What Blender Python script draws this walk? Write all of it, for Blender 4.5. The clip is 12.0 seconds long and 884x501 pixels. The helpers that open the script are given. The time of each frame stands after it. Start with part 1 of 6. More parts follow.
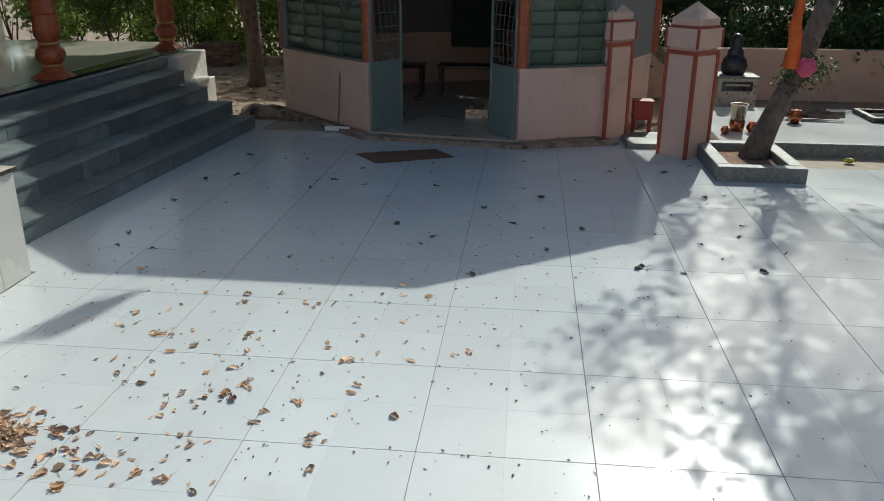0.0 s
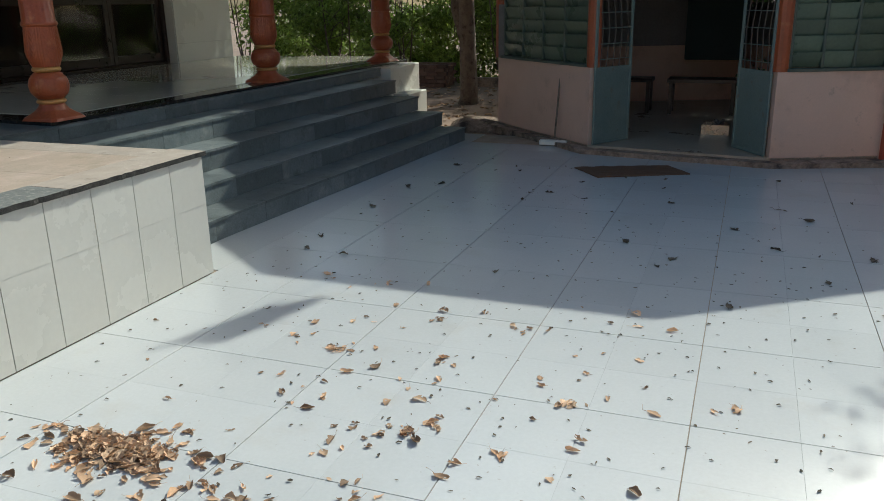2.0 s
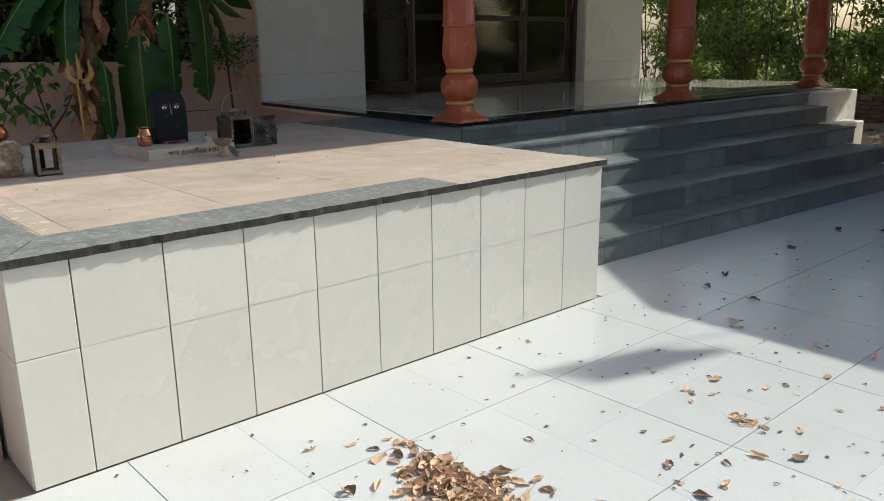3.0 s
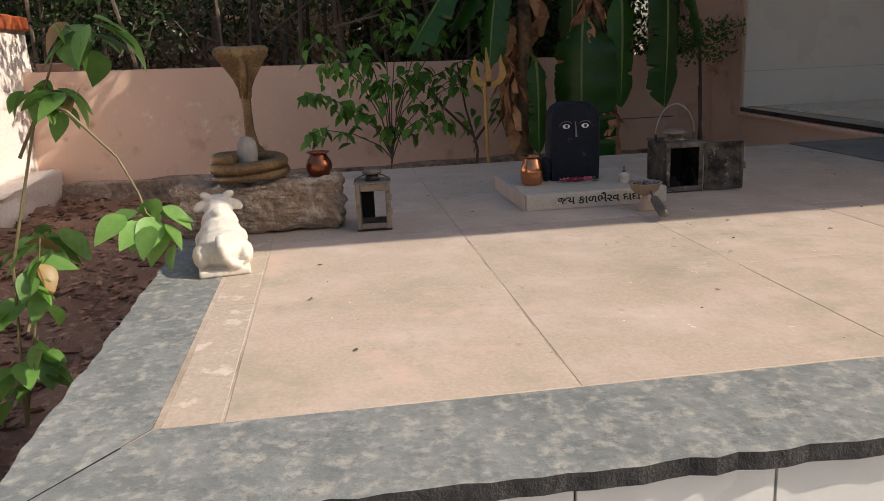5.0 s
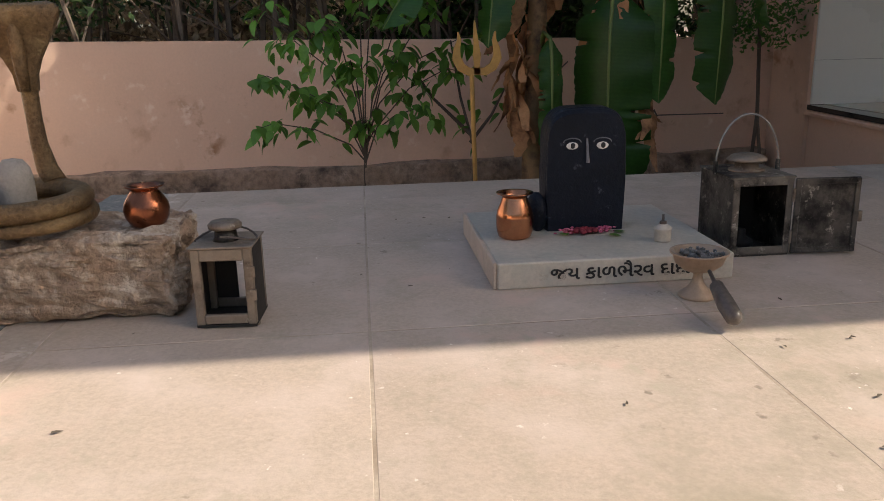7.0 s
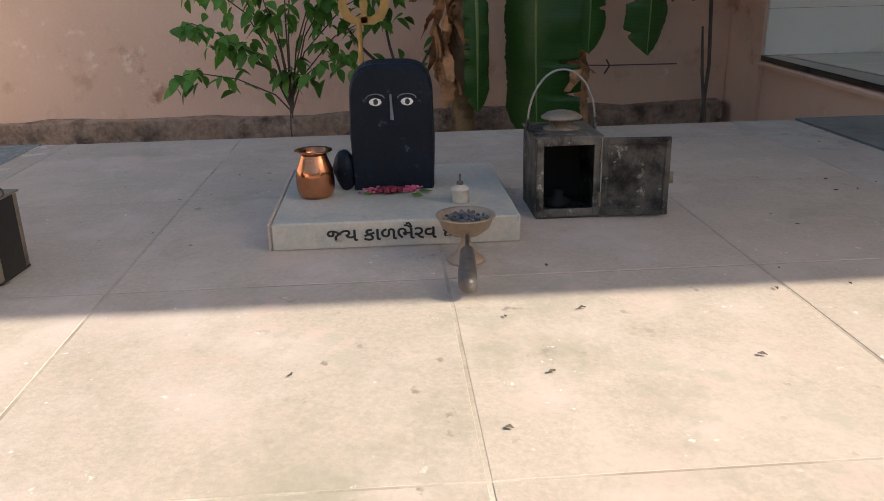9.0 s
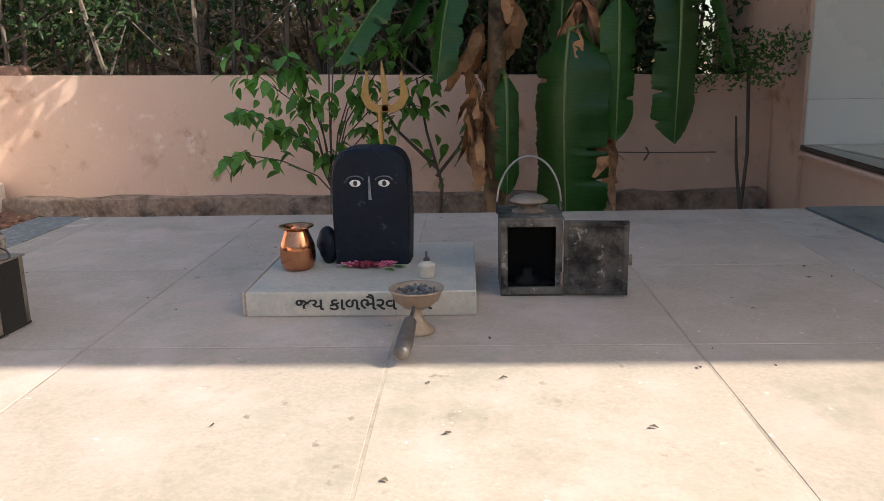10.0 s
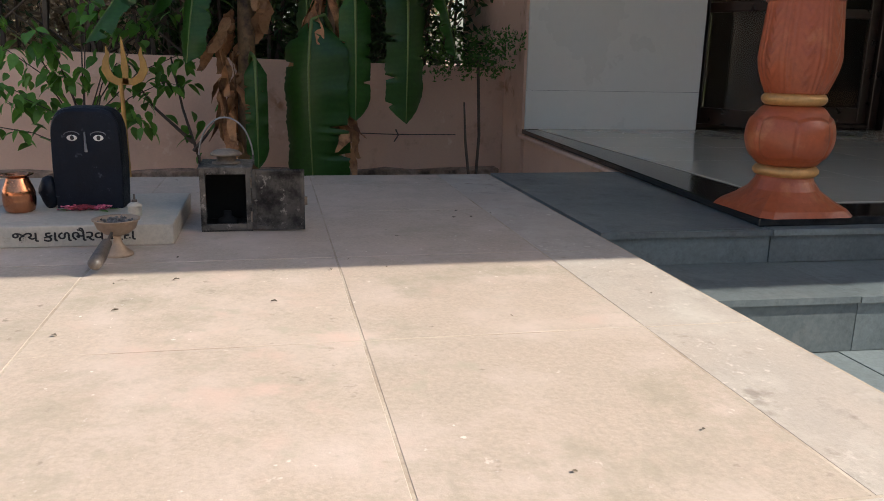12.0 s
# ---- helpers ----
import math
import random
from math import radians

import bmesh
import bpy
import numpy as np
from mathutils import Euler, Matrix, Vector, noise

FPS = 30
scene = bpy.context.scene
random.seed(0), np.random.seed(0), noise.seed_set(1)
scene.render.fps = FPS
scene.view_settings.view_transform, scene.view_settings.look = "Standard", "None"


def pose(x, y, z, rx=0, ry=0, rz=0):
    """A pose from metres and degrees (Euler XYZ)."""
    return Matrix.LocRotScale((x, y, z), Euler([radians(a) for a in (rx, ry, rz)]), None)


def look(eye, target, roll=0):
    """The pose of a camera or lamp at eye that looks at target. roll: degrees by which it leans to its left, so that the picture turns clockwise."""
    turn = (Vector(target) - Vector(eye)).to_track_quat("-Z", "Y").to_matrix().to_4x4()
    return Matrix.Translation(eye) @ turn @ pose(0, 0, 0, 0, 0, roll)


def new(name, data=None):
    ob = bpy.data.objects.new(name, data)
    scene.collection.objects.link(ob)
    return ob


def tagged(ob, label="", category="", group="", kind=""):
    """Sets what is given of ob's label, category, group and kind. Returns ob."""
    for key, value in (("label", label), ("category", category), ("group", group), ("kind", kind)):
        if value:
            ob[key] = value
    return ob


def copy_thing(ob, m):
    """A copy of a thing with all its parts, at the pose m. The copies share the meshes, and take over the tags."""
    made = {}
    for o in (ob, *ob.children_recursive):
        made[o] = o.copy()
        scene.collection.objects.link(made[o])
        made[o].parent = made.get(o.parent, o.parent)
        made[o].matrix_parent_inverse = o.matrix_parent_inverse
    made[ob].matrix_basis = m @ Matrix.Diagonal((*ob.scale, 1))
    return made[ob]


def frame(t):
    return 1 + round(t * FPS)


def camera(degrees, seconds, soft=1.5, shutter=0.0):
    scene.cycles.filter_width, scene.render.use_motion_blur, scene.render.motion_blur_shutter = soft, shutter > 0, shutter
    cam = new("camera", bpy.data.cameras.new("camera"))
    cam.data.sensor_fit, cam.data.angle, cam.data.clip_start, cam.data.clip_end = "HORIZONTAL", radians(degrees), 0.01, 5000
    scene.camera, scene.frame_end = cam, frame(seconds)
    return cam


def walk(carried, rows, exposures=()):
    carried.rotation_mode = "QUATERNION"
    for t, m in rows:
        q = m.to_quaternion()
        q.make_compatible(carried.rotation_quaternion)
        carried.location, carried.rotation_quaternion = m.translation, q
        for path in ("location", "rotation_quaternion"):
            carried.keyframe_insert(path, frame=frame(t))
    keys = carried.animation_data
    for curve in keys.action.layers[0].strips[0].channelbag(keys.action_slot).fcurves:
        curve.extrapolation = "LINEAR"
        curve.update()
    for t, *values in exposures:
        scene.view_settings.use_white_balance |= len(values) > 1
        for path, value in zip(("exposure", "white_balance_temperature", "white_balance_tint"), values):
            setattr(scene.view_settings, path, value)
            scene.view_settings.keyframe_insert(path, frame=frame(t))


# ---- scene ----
cam = camera(58.0, 12.0, soft=0.9)
PATH = [
    (0, (3.385, -4.826, 2.093), (3.188, -2.96, 1.401), 0.3),
    (0.5, (3.358, -4.615, 1.949), (3.138, -2.745, 1.274), 0.1),
    (1, (3.251, -4.388, 1.829), (3.008, -2.517, 1.164), 0.1),
    (1.5, (3.174, -4.165, 1.717), (2.682, -2.346, 1.046), -0.9),
    (2, (3.05, -3.928, 1.604), (2.365, -2.146, 1.007), -1.1),
    (2.1, (3.015, -3.892, 1.555), (2.251, -2.114, 1.05), -0.8),
    (2.5, (2.868, -3.717, 1.503), (1.722, -2.154, 1.011), -1.0),
    (3, (2.565, -3.427, 1.377), (1.12, -2.14, 0.872), -0.7),
    (3.5, (2.163, -3.086, 1.356), (0.496, -2.101, 0.854), -2.6),
    (3.7, (2.018, -2.971, 1.362), (0.257, -2.164, 0.863), -2.8),
    (5.3, (0.729, -2.332, 1.33), (-1.204, -2.163, 0.844), -2.3),
    (5.5, (0.587, -2.302, 1.334), (-1.351, -2.204, 0.85), -2.1),
    (6, (0.296, -2.21, 1.321), (-1.646, -2.185, 0.844), -2.0),
    (6.5, (0.069, -2.1, 1.304), (-1.868, -2.062, 0.807), -2.0),
    (7, (-0.135, -2.007, 1.302), (-2.054, -1.824, 0.77), -1.4),
    (7.5, (-0.234, -1.891, 1.31), (-2.129, -1.626, 0.729), -2.2),
    (7.7, (-0.26, -1.83, 1.301), (-2.154, -1.55, 0.72), -2.3),
    (9.3, (-0.106, -1.413, 1.307), (-2.001, -1.337, 0.67), -1.0),
    (9.5, (-0.088, -1.36, 1.312), (-2.002, -1.327, 0.734), -1.4),
    (10, (-0.024, -1.239, 1.314), (-1.97, -1.308, 0.86), -1.1),
    (10.5, (0.084, -1.174, 1.307), (-1.87, -1.242, 0.885), -0.9),
    (11, (0.221, -1.115, 1.298), (-1.732, -1.116, 0.867), -0.6),
    (11.5, (0.338, -1.041, 1.292), (-1.604, -0.875, 0.844), -0.1),
    (12, (0.499, -0.957, 1.281), (-1.401, -0.548, 0.81), 1.3),
]
LIGHTING = [(0, -0.12, 6180, 0), (0.5, -0.25, 6180, 0), (1.0, -0.47, 6150, -1), (1.5, -0.42, 6150, -1), (2.0, -0.12, 6250, 0), (2.5, 0.16, 6420, 2), (3.0, 0.18, 6500, 4), (3.5, 0.17, 6550, 7), (5.5, 0.16, 7100, 14), (6.0, 0.12, 7150, 14), (6.5, 0.17, 7200, 15), (7.5, 0.72, 6850, 9), (9.5, 0.78, 6600, 8), (10.0, 0.98, 6520, 8), (10.5, 1.05, 6450, 9), (11, 0.66, 6520, 10), (11.5, 0.75, 6520, 8), (12, 0.60, 6520, 10)]
walk(cam, [(t, look(eye, target, roll)) for t, eye, target, roll in PATH], LIGHTING)

# ---- world, sun ----
SUN_AZ, SUN_EL = 17.0, 37.0
world = bpy.data.worlds.new("sky")
scene.world = world
world.use_nodes = True
wn = world.node_tree.nodes
sky = wn.new("ShaderNodeTexSky")
sky.sky_type = "NISHITA"
sky.sun_disc = False
sky.air_density, sky.dust_density, sky.ozone_density = 1.0, 2.6, 0.7
sky.sun_elevation = radians(SUN_EL)
sky.sun_rotation = radians(SUN_AZ)
wn["Background"].inputs["Strength"].default_value = 0.15
world.node_tree.links.new(sky.outputs[0], wn["Background"].inputs["Color"])
sun = new("sun", bpy.data.lights.new("sun", "SUN"))
sun.data.energy, sun.data.angle, sun.data.color = 4.2, radians(0.55), (1.0, 0.945, 0.86)
to_sun = Vector((math.sin(radians(SUN_AZ)) * math.cos(radians(SUN_EL)), math.cos(radians(SUN_AZ)) * math.cos(radians(SUN_EL)), math.sin(radians(SUN_EL))))
sun.matrix_world = look(to_sun * 30, (0, 0, 0))


# ---- materials ----
def mat(name, c1, c2, rough=0.6, scale=3.0, bump=0.15, grain=70.0, metal=0.0, stain=None, vary=0.0, island=0.0, spec=0.5, rvar=0.12, coat=0.0, dist=0.003, speck=0.1, wear=None, marks=()):
    """Two scales of colour change, fine relief, an optional stain (colour, scale, from, to), and change from piece to piece."""
    m = bpy.data.materials.new(name)
    m.use_nodes = True
    n, l = m.node_tree.nodes, m.node_tree.links
    b = n["Principled BSDF"]
    geo = n.new("ShaderNodeNewGeometry")

    def noise_at(s, detail=6.0, rgh=0.6):
        t = n.new("ShaderNodeTexNoise")
        t.inputs["Scale"].default_value, t.inputs["Detail"].default_value, t.inputs["Roughness"].default_value = s, detail, rgh
        l.new(geo.outputs["Position"], t.inputs["Vector"])
        return t

    def mixed(fac, a, bcol, kind="MIX"):
        x = n.new("ShaderNodeMix")
        x.data_type, x.blend_type = "RGBA", kind
        l.new(fac, x.inputs[0]) if not isinstance(fac, float) else setattr(x.inputs[0], "default_value", fac)
        for k, v in ((6, a), (7, bcol)):
            if isinstance(v, tuple):
                x.inputs[k].default_value = (*v, 1)
            else:
                l.new(v, x.inputs[k])
        return x.outputs[2]

    def ramp(src, lo, hi, a=0.0, z=1.0):
        r = n.new("ShaderNodeMapRange")
        r.inputs[1].default_value, r.inputs[2].default_value, r.inputs[3].default_value, r.inputs[4].default_value = lo, hi, a, z
        l.new(src, r.inputs[0])
        return r.outputs[0]

    big, fine = noise_at(scale), noise_at(grain, 4.0, 0.7)
    col = mixed(ramp(big.outputs["Fac"], 0.3, 0.7), c1, c2)
    g = ramp(fine.outputs["Fac"], 0.3, 0.7, 1 - 1.3 * speck, 1 + 1.1 * speck)
    col = mixed(1.0, col, g, "MULTIPLY")
    if stain:
        s = noise_at(stain[1], 8.0, 0.65)
        col = mixed(ramp(s.outputs["Fac"], stain[2], stain[3]), col, stain[0])
    if wear:
        s = noise_at(wear[1], 10.0, 0.75)
        col = mixed(ramp(s.outputs["Fac"], wear[2], wear[3]), col, wear[0])
    for colour, sc, lo, hi in marks:  # scattered scuffs, in patches
        s, patch = noise_at(sc, 5.0, 0.55), noise_at(1.7 + 0.02 * sc, 3.0)
        both = n.new("ShaderNodeMath")
        both.operation = "MULTIPLY"
        l.new(ramp(s.outputs["Fac"], lo, hi), both.inputs[0])
        l.new(ramp(patch.outputs["Fac"], 0.45, 0.62), both.inputs[1])
        col = mixed(both.outputs[0], col, colour)
    for amount, node, out in ((vary, "ShaderNodeObjectInfo", "Random"), (island, "ShaderNodeNewGeometry", "Random Per Island")):
        if amount:
            o = n.new(node)
            col = mixed(1.0, col, ramp(o.outputs[out], 0.0, 1.0, 1 - amount, 1 + amount), "MULTIPLY")
    l.new(col, b.inputs["Base Color"])
    l.new(ramp(big.outputs["Fac"], 0.3, 0.7, max(0.02, rough - rvar), min(1.0, rough + rvar)), b.inputs["Roughness"])
    b.inputs["Metallic"].default_value = metal
    b.inputs["Specular IOR Level"].default_value = spec
    b.inputs["Coat Weight"].default_value = coat
    if bump:
        bp = n.new("ShaderNodeBump")
        bp.inputs["Strength"].default_value, bp.inputs["Distance"].default_value = bump, dist
        l.new(fine.outputs["Fac"], bp.inputs["Height"])
        l.new(bp.outputs[0], b.inputs["Normal"])
    return m


def glass_mat(name, tint, rough=0.03):
    m = bpy.data.materials.new(name)
    m.use_nodes = True
    b = m.node_tree.nodes["Principled BSDF"]
    b.inputs["Base Color"].default_value = (*tint, 1)
    b.inputs["Roughness"].default_value = rough
    b.inputs["Transmission Weight"].default_value = 1.0
    b.inputs["IOR"].default_value = 1.45
    return m


def leaf_mat(name, c1, c2, rough=0.45, trans=0.35, island=0.35, vary=0.0):
    m = mat(name, c1, c2, rough, 2.5, 0.1, 40.0, island=island, vary=vary)
    n, l = m.node_tree.nodes, m.node_tree.links
    t = n.new("ShaderNodeBsdfTranslucent")
    mix = n.new("ShaderNodeMixShader")
    mix.inputs[0].default_value = trans
    b = n["Principled BSDF"]
    l.new(b.inputs["Base Color"].links[0].from_socket, t.inputs["Color"])
    l.new(b.outputs[0], mix.inputs[1])
    l.new(t.outputs[0], mix.inputs[2])
    l.new(mix.outputs[0], n["Material Output"].inputs["Surface"])
    return m


M_FLOOR = mat("white_floor_tile", (0.60, 0.62, 0.62), (0.55, 0.575, 0.58), 0.18, 1.3, 0.08, 55, wear=((0.50, 0.49, 0.465), 9, 0.66, 0.85), stain=((0.52, 0.495, 0.45), 1.6, 0.58, 0.9), vary=0.03, island=0.03, speck=0.025, rvar=0.07, marks=(((0.36, 0.33, 0.29), 38, 0.66, 0.74),))
M_GROUT = mat("grout", (0.30, 0.24, 0.18), (0.42, 0.36, 0.29), 0.9, 6, 0.3, 120)
M_WALLTILE = mat("cream_wall_tile", (0.68, 0.67, 0.61), (0.635, 0.63, 0.58), 0.25, 1.2, 0.05, 30, vary=0.025, stain=((0.63, 0.60, 0.535), 0.9, 0.5, 0.95), speck=0.02)
M_SLATE = mat("speckled_grey_stone", (0.14, 0.155, 0.15), (0.24, 0.25, 0.235), 0.6, 16, 0.6, 60, stain=((0.36, 0.345, 0.305), 30, 0.5, 0.68), wear=((0.11, 0.12, 0.115), 45, 0.56, 0.68), vary=0.06, dist=0.004)
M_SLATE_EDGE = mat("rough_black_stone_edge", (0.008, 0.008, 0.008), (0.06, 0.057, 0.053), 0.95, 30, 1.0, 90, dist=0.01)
M_SAND = mat("pink_sandstone", (0.515, 0.41, 0.325), (0.455, 0.375, 0.297), 0.66, 2.2, 0.3, 110, stain=((0.585, 0.475, 0.40), 5.5, 0.48, 0.7), vary=0.05, speck=0.1, wear=((0.37, 0.315, 0.235), 3.4, 0.52, 0.68), marks=(((0.78, 0.71, 0.63), 50, 0.675, 0.72), ((0.26, 0.21, 0.16), 24, 0.66, 0.72), ((0.58, 0.43, 0.35), 8, 0.54, 0.70), ((0.43, 0.37, 0.285), 13, 0.58, 0.70)))
M_SAND2 = mat("grey_sandstone", (0.47, 0.395, 0.325), (0.42, 0.365, 0.31), 0.75, 3.3, 0.3, 100, stain=((0.54, 0.49, 0.42), 7, 0.45, 0.75), wear=((0.29, 0.25, 0.21), 10, 0.56, 0.76), speck=0.06, marks=(((0.64, 0.57, 0.50), 50, 0.60, 0.72), ((0.21, 0.17, 0.135), 15, 0.6, 0.7)))
M_CEMENT = mat("scuffed_cement_strip", (0.48, 0.385, 0.30), (0.43, 0.36, 0.29), 0.8, 4, 0.4, 90, stain=((0.62, 0.53, 0.45), 14, 0.55, 0.62), wear=((0.36, 0.32, 0.27), 7, 0.56, 0.66))
M_SANDJOINT = mat("sandy_joint", (0.30, 0.23, 0.165), (0.58, 0.49, 0.39), 0.9, 5, 0.3, 120)
M_STEP = mat("blue_grey_step_stone", (0.13, 0.158, 0.162), (0.205, 0.235, 0.235), 0.42, 3.0, 0.3, 60, vary=0.25, wear=((0.085, 0.10, 0.10), 7, 0.53, 0.7), stain=((0.29, 0.30, 0.285), 5, 0.56, 0.76), speck=0.14)
M_GRANITE = mat("black_granite", (0.012, 0.012, 0.013), (0.03, 0.03, 0.03), 0.1, 20, 0.0, 90, rvar=0.03)
M_PORCH = mat("polished_cream_tile", (0.60, 0.57, 0.47), (0.65, 0.62, 0.53), 0.07, 1.2, 0.02, 20, rvar=0.03, vary=0.03, speck=0.02)
M_PINK = mat("pink_plaster", (0.72, 0.49, 0.36), (0.79, 0.56, 0.425), 0.85, 1.1, 0.25, 60, stain=((0.55, 0.36, 0.255), 0.9, 0.54, 0.78), wear=((0.50, 0.31, 0.205), 4.5, 0.60, 0.78), dist=0.003, speck=0.03, marks=(((0.42, 0.22, 0.12), 6, 0.58, 0.72), ((0.84, 0.66, 0.54), 14, 0.60, 0.72)))
# Lightened copy of the pink plaster: full sun is mixed into its colour
M_PINK_LIT = mat("sunlit_pink_plaster", (0.88, 0.80, 0.73), (0.82, 0.72, 0.64), 0.85, 1.5, 0.9, 45, stain=((0.62, 0.52, 0.44), 2.2, 0.62, 0.82), dist=0.01)
M_DARKJOINT = mat("dark_tile_joint", (0.06, 0.04, 0.028), (0.13, 0.095, 0.07), 0.9, 9, 0.4, 90)
M_PEACH = mat("peach_plaster", (0.80, 0.61, 0.52), (0.72, 0.53, 0.44), 0.85, 2.5, 1.0, 60, stain=((0.55, 0.40, 0.32), 4, 0.6, 0.8), dist=0.01)
M_RUBBLE = mat("rough_wall_footing", (0.34, 0.24, 0.17), (0.44, 0.34, 0.27), 0.95, 4, 1.0, 25, stain=((0.10, 0.075, 0.06), 5, 0.48, 0.66), wear=((0.55, 0.42, 0.33), 11, 0.58, 0.7), dist=0.03, speck=0.25)
M_SOIL = mat("brown_soil", (0.20, 0.10, 0.066), (0.31, 0.18, 0.12), 0.95, 3.0, 1.0, 40, stain=((0.44, 0.31, 0.22), 16, 0.54, 0.68), dist=0.02)
M_EARTH = mat("dusty_ground", (0.24, 0.165, 0.12), (0.33, 0.24, 0.18), 0.95, 0.8, 0.8, 14, stain=((0.13, 0.085, 0.055), 2.2, 0.52, 0.7), dist=0.02)
M_TERRA = mat("terracotta_paint", (0.40, 0.098, 0.036), (0.32, 0.076, 0.032), 0.4, 4, 0.3, 50, stain=((0.50, 0.19, 0.08), 7, 0.56, 0.72), wear=((0.24, 0.06, 0.03), 12, 0.56, 0.7))
M_GOLD = mat("gold_paint", (0.52, 0.27, 0.09), (0.58, 0.33, 0.12), 0.4, 6, 0.2, 60, metal=0.3)
M_WHITEBOARD = mat("white_cladding", (0.80, 0.79, 0.72), (0.83, 0.82, 0.75), 0.3, 0.6, 0.03, 20, vary=0.02, speck=0.01)
M_DARKWOOD = mat("dark_brown_frame", (0.022, 0.011, 0.008), (0.04, 0.02, 0.013), 0.35, 8, 0.2, 60)
M_GLASS = glass_mat("tinted_glass", (0.55, 0.6, 0.55))
# Solid temple body; dark brown stands in for the unlit room behind glass
M_TEMPLEIN = mat("unlit_brown_interior", (0.055, 0.03, 0.02), (0.085, 0.045, 0.03), 0.5, 2, 0.1, 30)
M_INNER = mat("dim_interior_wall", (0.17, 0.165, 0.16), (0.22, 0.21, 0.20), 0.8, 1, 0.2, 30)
M_KGLASS = mat("dusty_green_pane", (0.085, 0.125, 0.085), (0.125, 0.165, 0.115), 0.3, 2, 0.1, 30, vary=0.25)
M_WINFRAME = mat("dark_green_window_frame", (0.07, 0.095, 0.075), (0.11, 0.135, 0.105), 0.5, 5, 0.2, 60)
M_GREENFRAME = mat("grey_green_painted_metal", (0.17, 0.235, 0.22), (0.22, 0.28, 0.255), 0.5, 5, 0.2, 60, stain=((0.20, 0.13, 0.08), 8, 0.6, 0.75))
M_REDLINE = mat("red_trim_paint", (0.42, 0.09, 0.05), (0.36, 0.075, 0.045), 0.6, 5, 0.2, 60)
M_POST = mat("peach_post_paint", (0.74, 0.53, 0.42), (0.68, 0.48, 0.375), 0.75, 2, 0.12, 60, stain=((0.48, 0.33, 0.25), 2, 0.58, 0.8), wear=((0.40, 0.29, 0.22), 7, 0.6, 0.75), speck=0.03)
M_MAT = mat("brown_coir_mat", (0.13, 0.07, 0.04), (0.18, 0.10, 0.06), 0.95, 12, 0.8, 150)
M_DARKIN = mat("dark_grey_floor", (0.40, 0.34, 0.26), (0.46, 0.40, 0.32), 0.35, 2, 0.1, 30)
M_COPPER = mat("polished_copper", (0.62, 0.27, 0.14), (0.50, 0.20, 0.10), 0.22, 14, 0.15, 40, metal=1.0, stain=((0.25, 0.10, 0.06), 18, 0.58, 0.78))
M_COPPER_OLD = mat("tarnished_copper", (0.40, 0.15, 0.075), (0.24, 0.085, 0.05), 0.3, 18, 0.15, 40, metal=1.0, stain=((0.12, 0.05, 0.035), 25, 0.55, 0.75))
M_BRASS = mat("aged_brass", (0.27, 0.175, 0.085), (0.19, 0.125, 0.07), 0.42, 12, 1.0, 120, metal=0.75, stain=((0.38, 0.28, 0.15), 14, 0.54, 0.74), dist=0.006, speck=0.3)
M_BLOCK = mat("weathered_stone_block", (0.44, 0.30, 0.20), (0.35, 0.28, 0.215), 0.95, 6, 1.0, 55, stain=((0.62, 0.52, 0.41), 20, 0.50, 0.62), wear=((0.13, 0.085, 0.06), 16, 0.57, 0.68), dist=0.02, speck=0.3)
M_LINGA = mat("grey_pitted_stone", (0.30, 0.28, 0.25), (0.40, 0.37, 0.33), 0.8, 20, 0.8, 130, dist=0.004)
M_MARBLE = mat("white_marble", (0.72, 0.67, 0.58), (0.64, 0.585, 0.49), 0.5, 8, 0.2, 90)
M_TIN = mat("sooty_tin", (0.12, 0.11, 0.095), (0.05, 0.046, 0.042), 0.5, 18, 0.4, 90, metal=0.5, stain=((0.012, 0.010, 0.009), 9, 0.46, 0.60), wear=((0.42, 0.39, 0.34), 34, 0.575, 0.68), marks=(((0.26, 0.24, 0.20), 12, 0.5, 0.66),))
M_TIN_DARK = mat("smoked_tin", (0.20, 0.18, 0.15), (0.10, 0.09, 0.078), 0.5, 14, 0.4, 80, metal=0.4, stain=((0.018, 0.015, 0.013), 13, 0.5, 0.62), wear=((0.48, 0.44, 0.38), 30, 0.555, 0.67))
M_TIN_PALE = mat("pale_weathered_tin", (0.31, 0.25, 0.19), (0.22, 0.18, 0.14), 0.55, 12, 0.5, 80, metal=0.4, stain=((0.09, 0.06, 0.042), 20, 0.5, 0.68), wear=((0.5, 0.44, 0.36), 30, 0.6, 0.72))
M_SOOT = mat("black_soot", (0.012, 0.011, 0.010), (0.03, 0.027, 0.024), 0.85, 12, 0.4, 80)
M_IDOL = mat("black_stone_idol", (0.004, 0.006, 0.011), (0.009, 0.013, 0.022), 0.48, 9, 0.8, 60, stain=((0.08, 0.10, 0.13), 34, 0.625, 0.73), spec=0.2, dist=0.005)
M_CHALK = mat("grey_chalk_line", (0.24, 0.25, 0.27), (0.11, 0.12, 0.135), 0.8, 40, 0.2, 90)
M_EYE = mat("white_enamel", (0.72, 0.70, 0.64), (0.78, 0.76, 0.70), 0.3, 8, 0, 60)
M_PUPIL = mat("black_enamel", (0.01, 0.01, 0.01), (0.02, 0.02, 0.02), 0.3, 8, 0, 60)
M_SILVER = mat("silver_strip", (0.35, 0.34, 0.33), (0.28, 0.27, 0.26), 0.4, 8, 0.1, 60, metal=0.7)
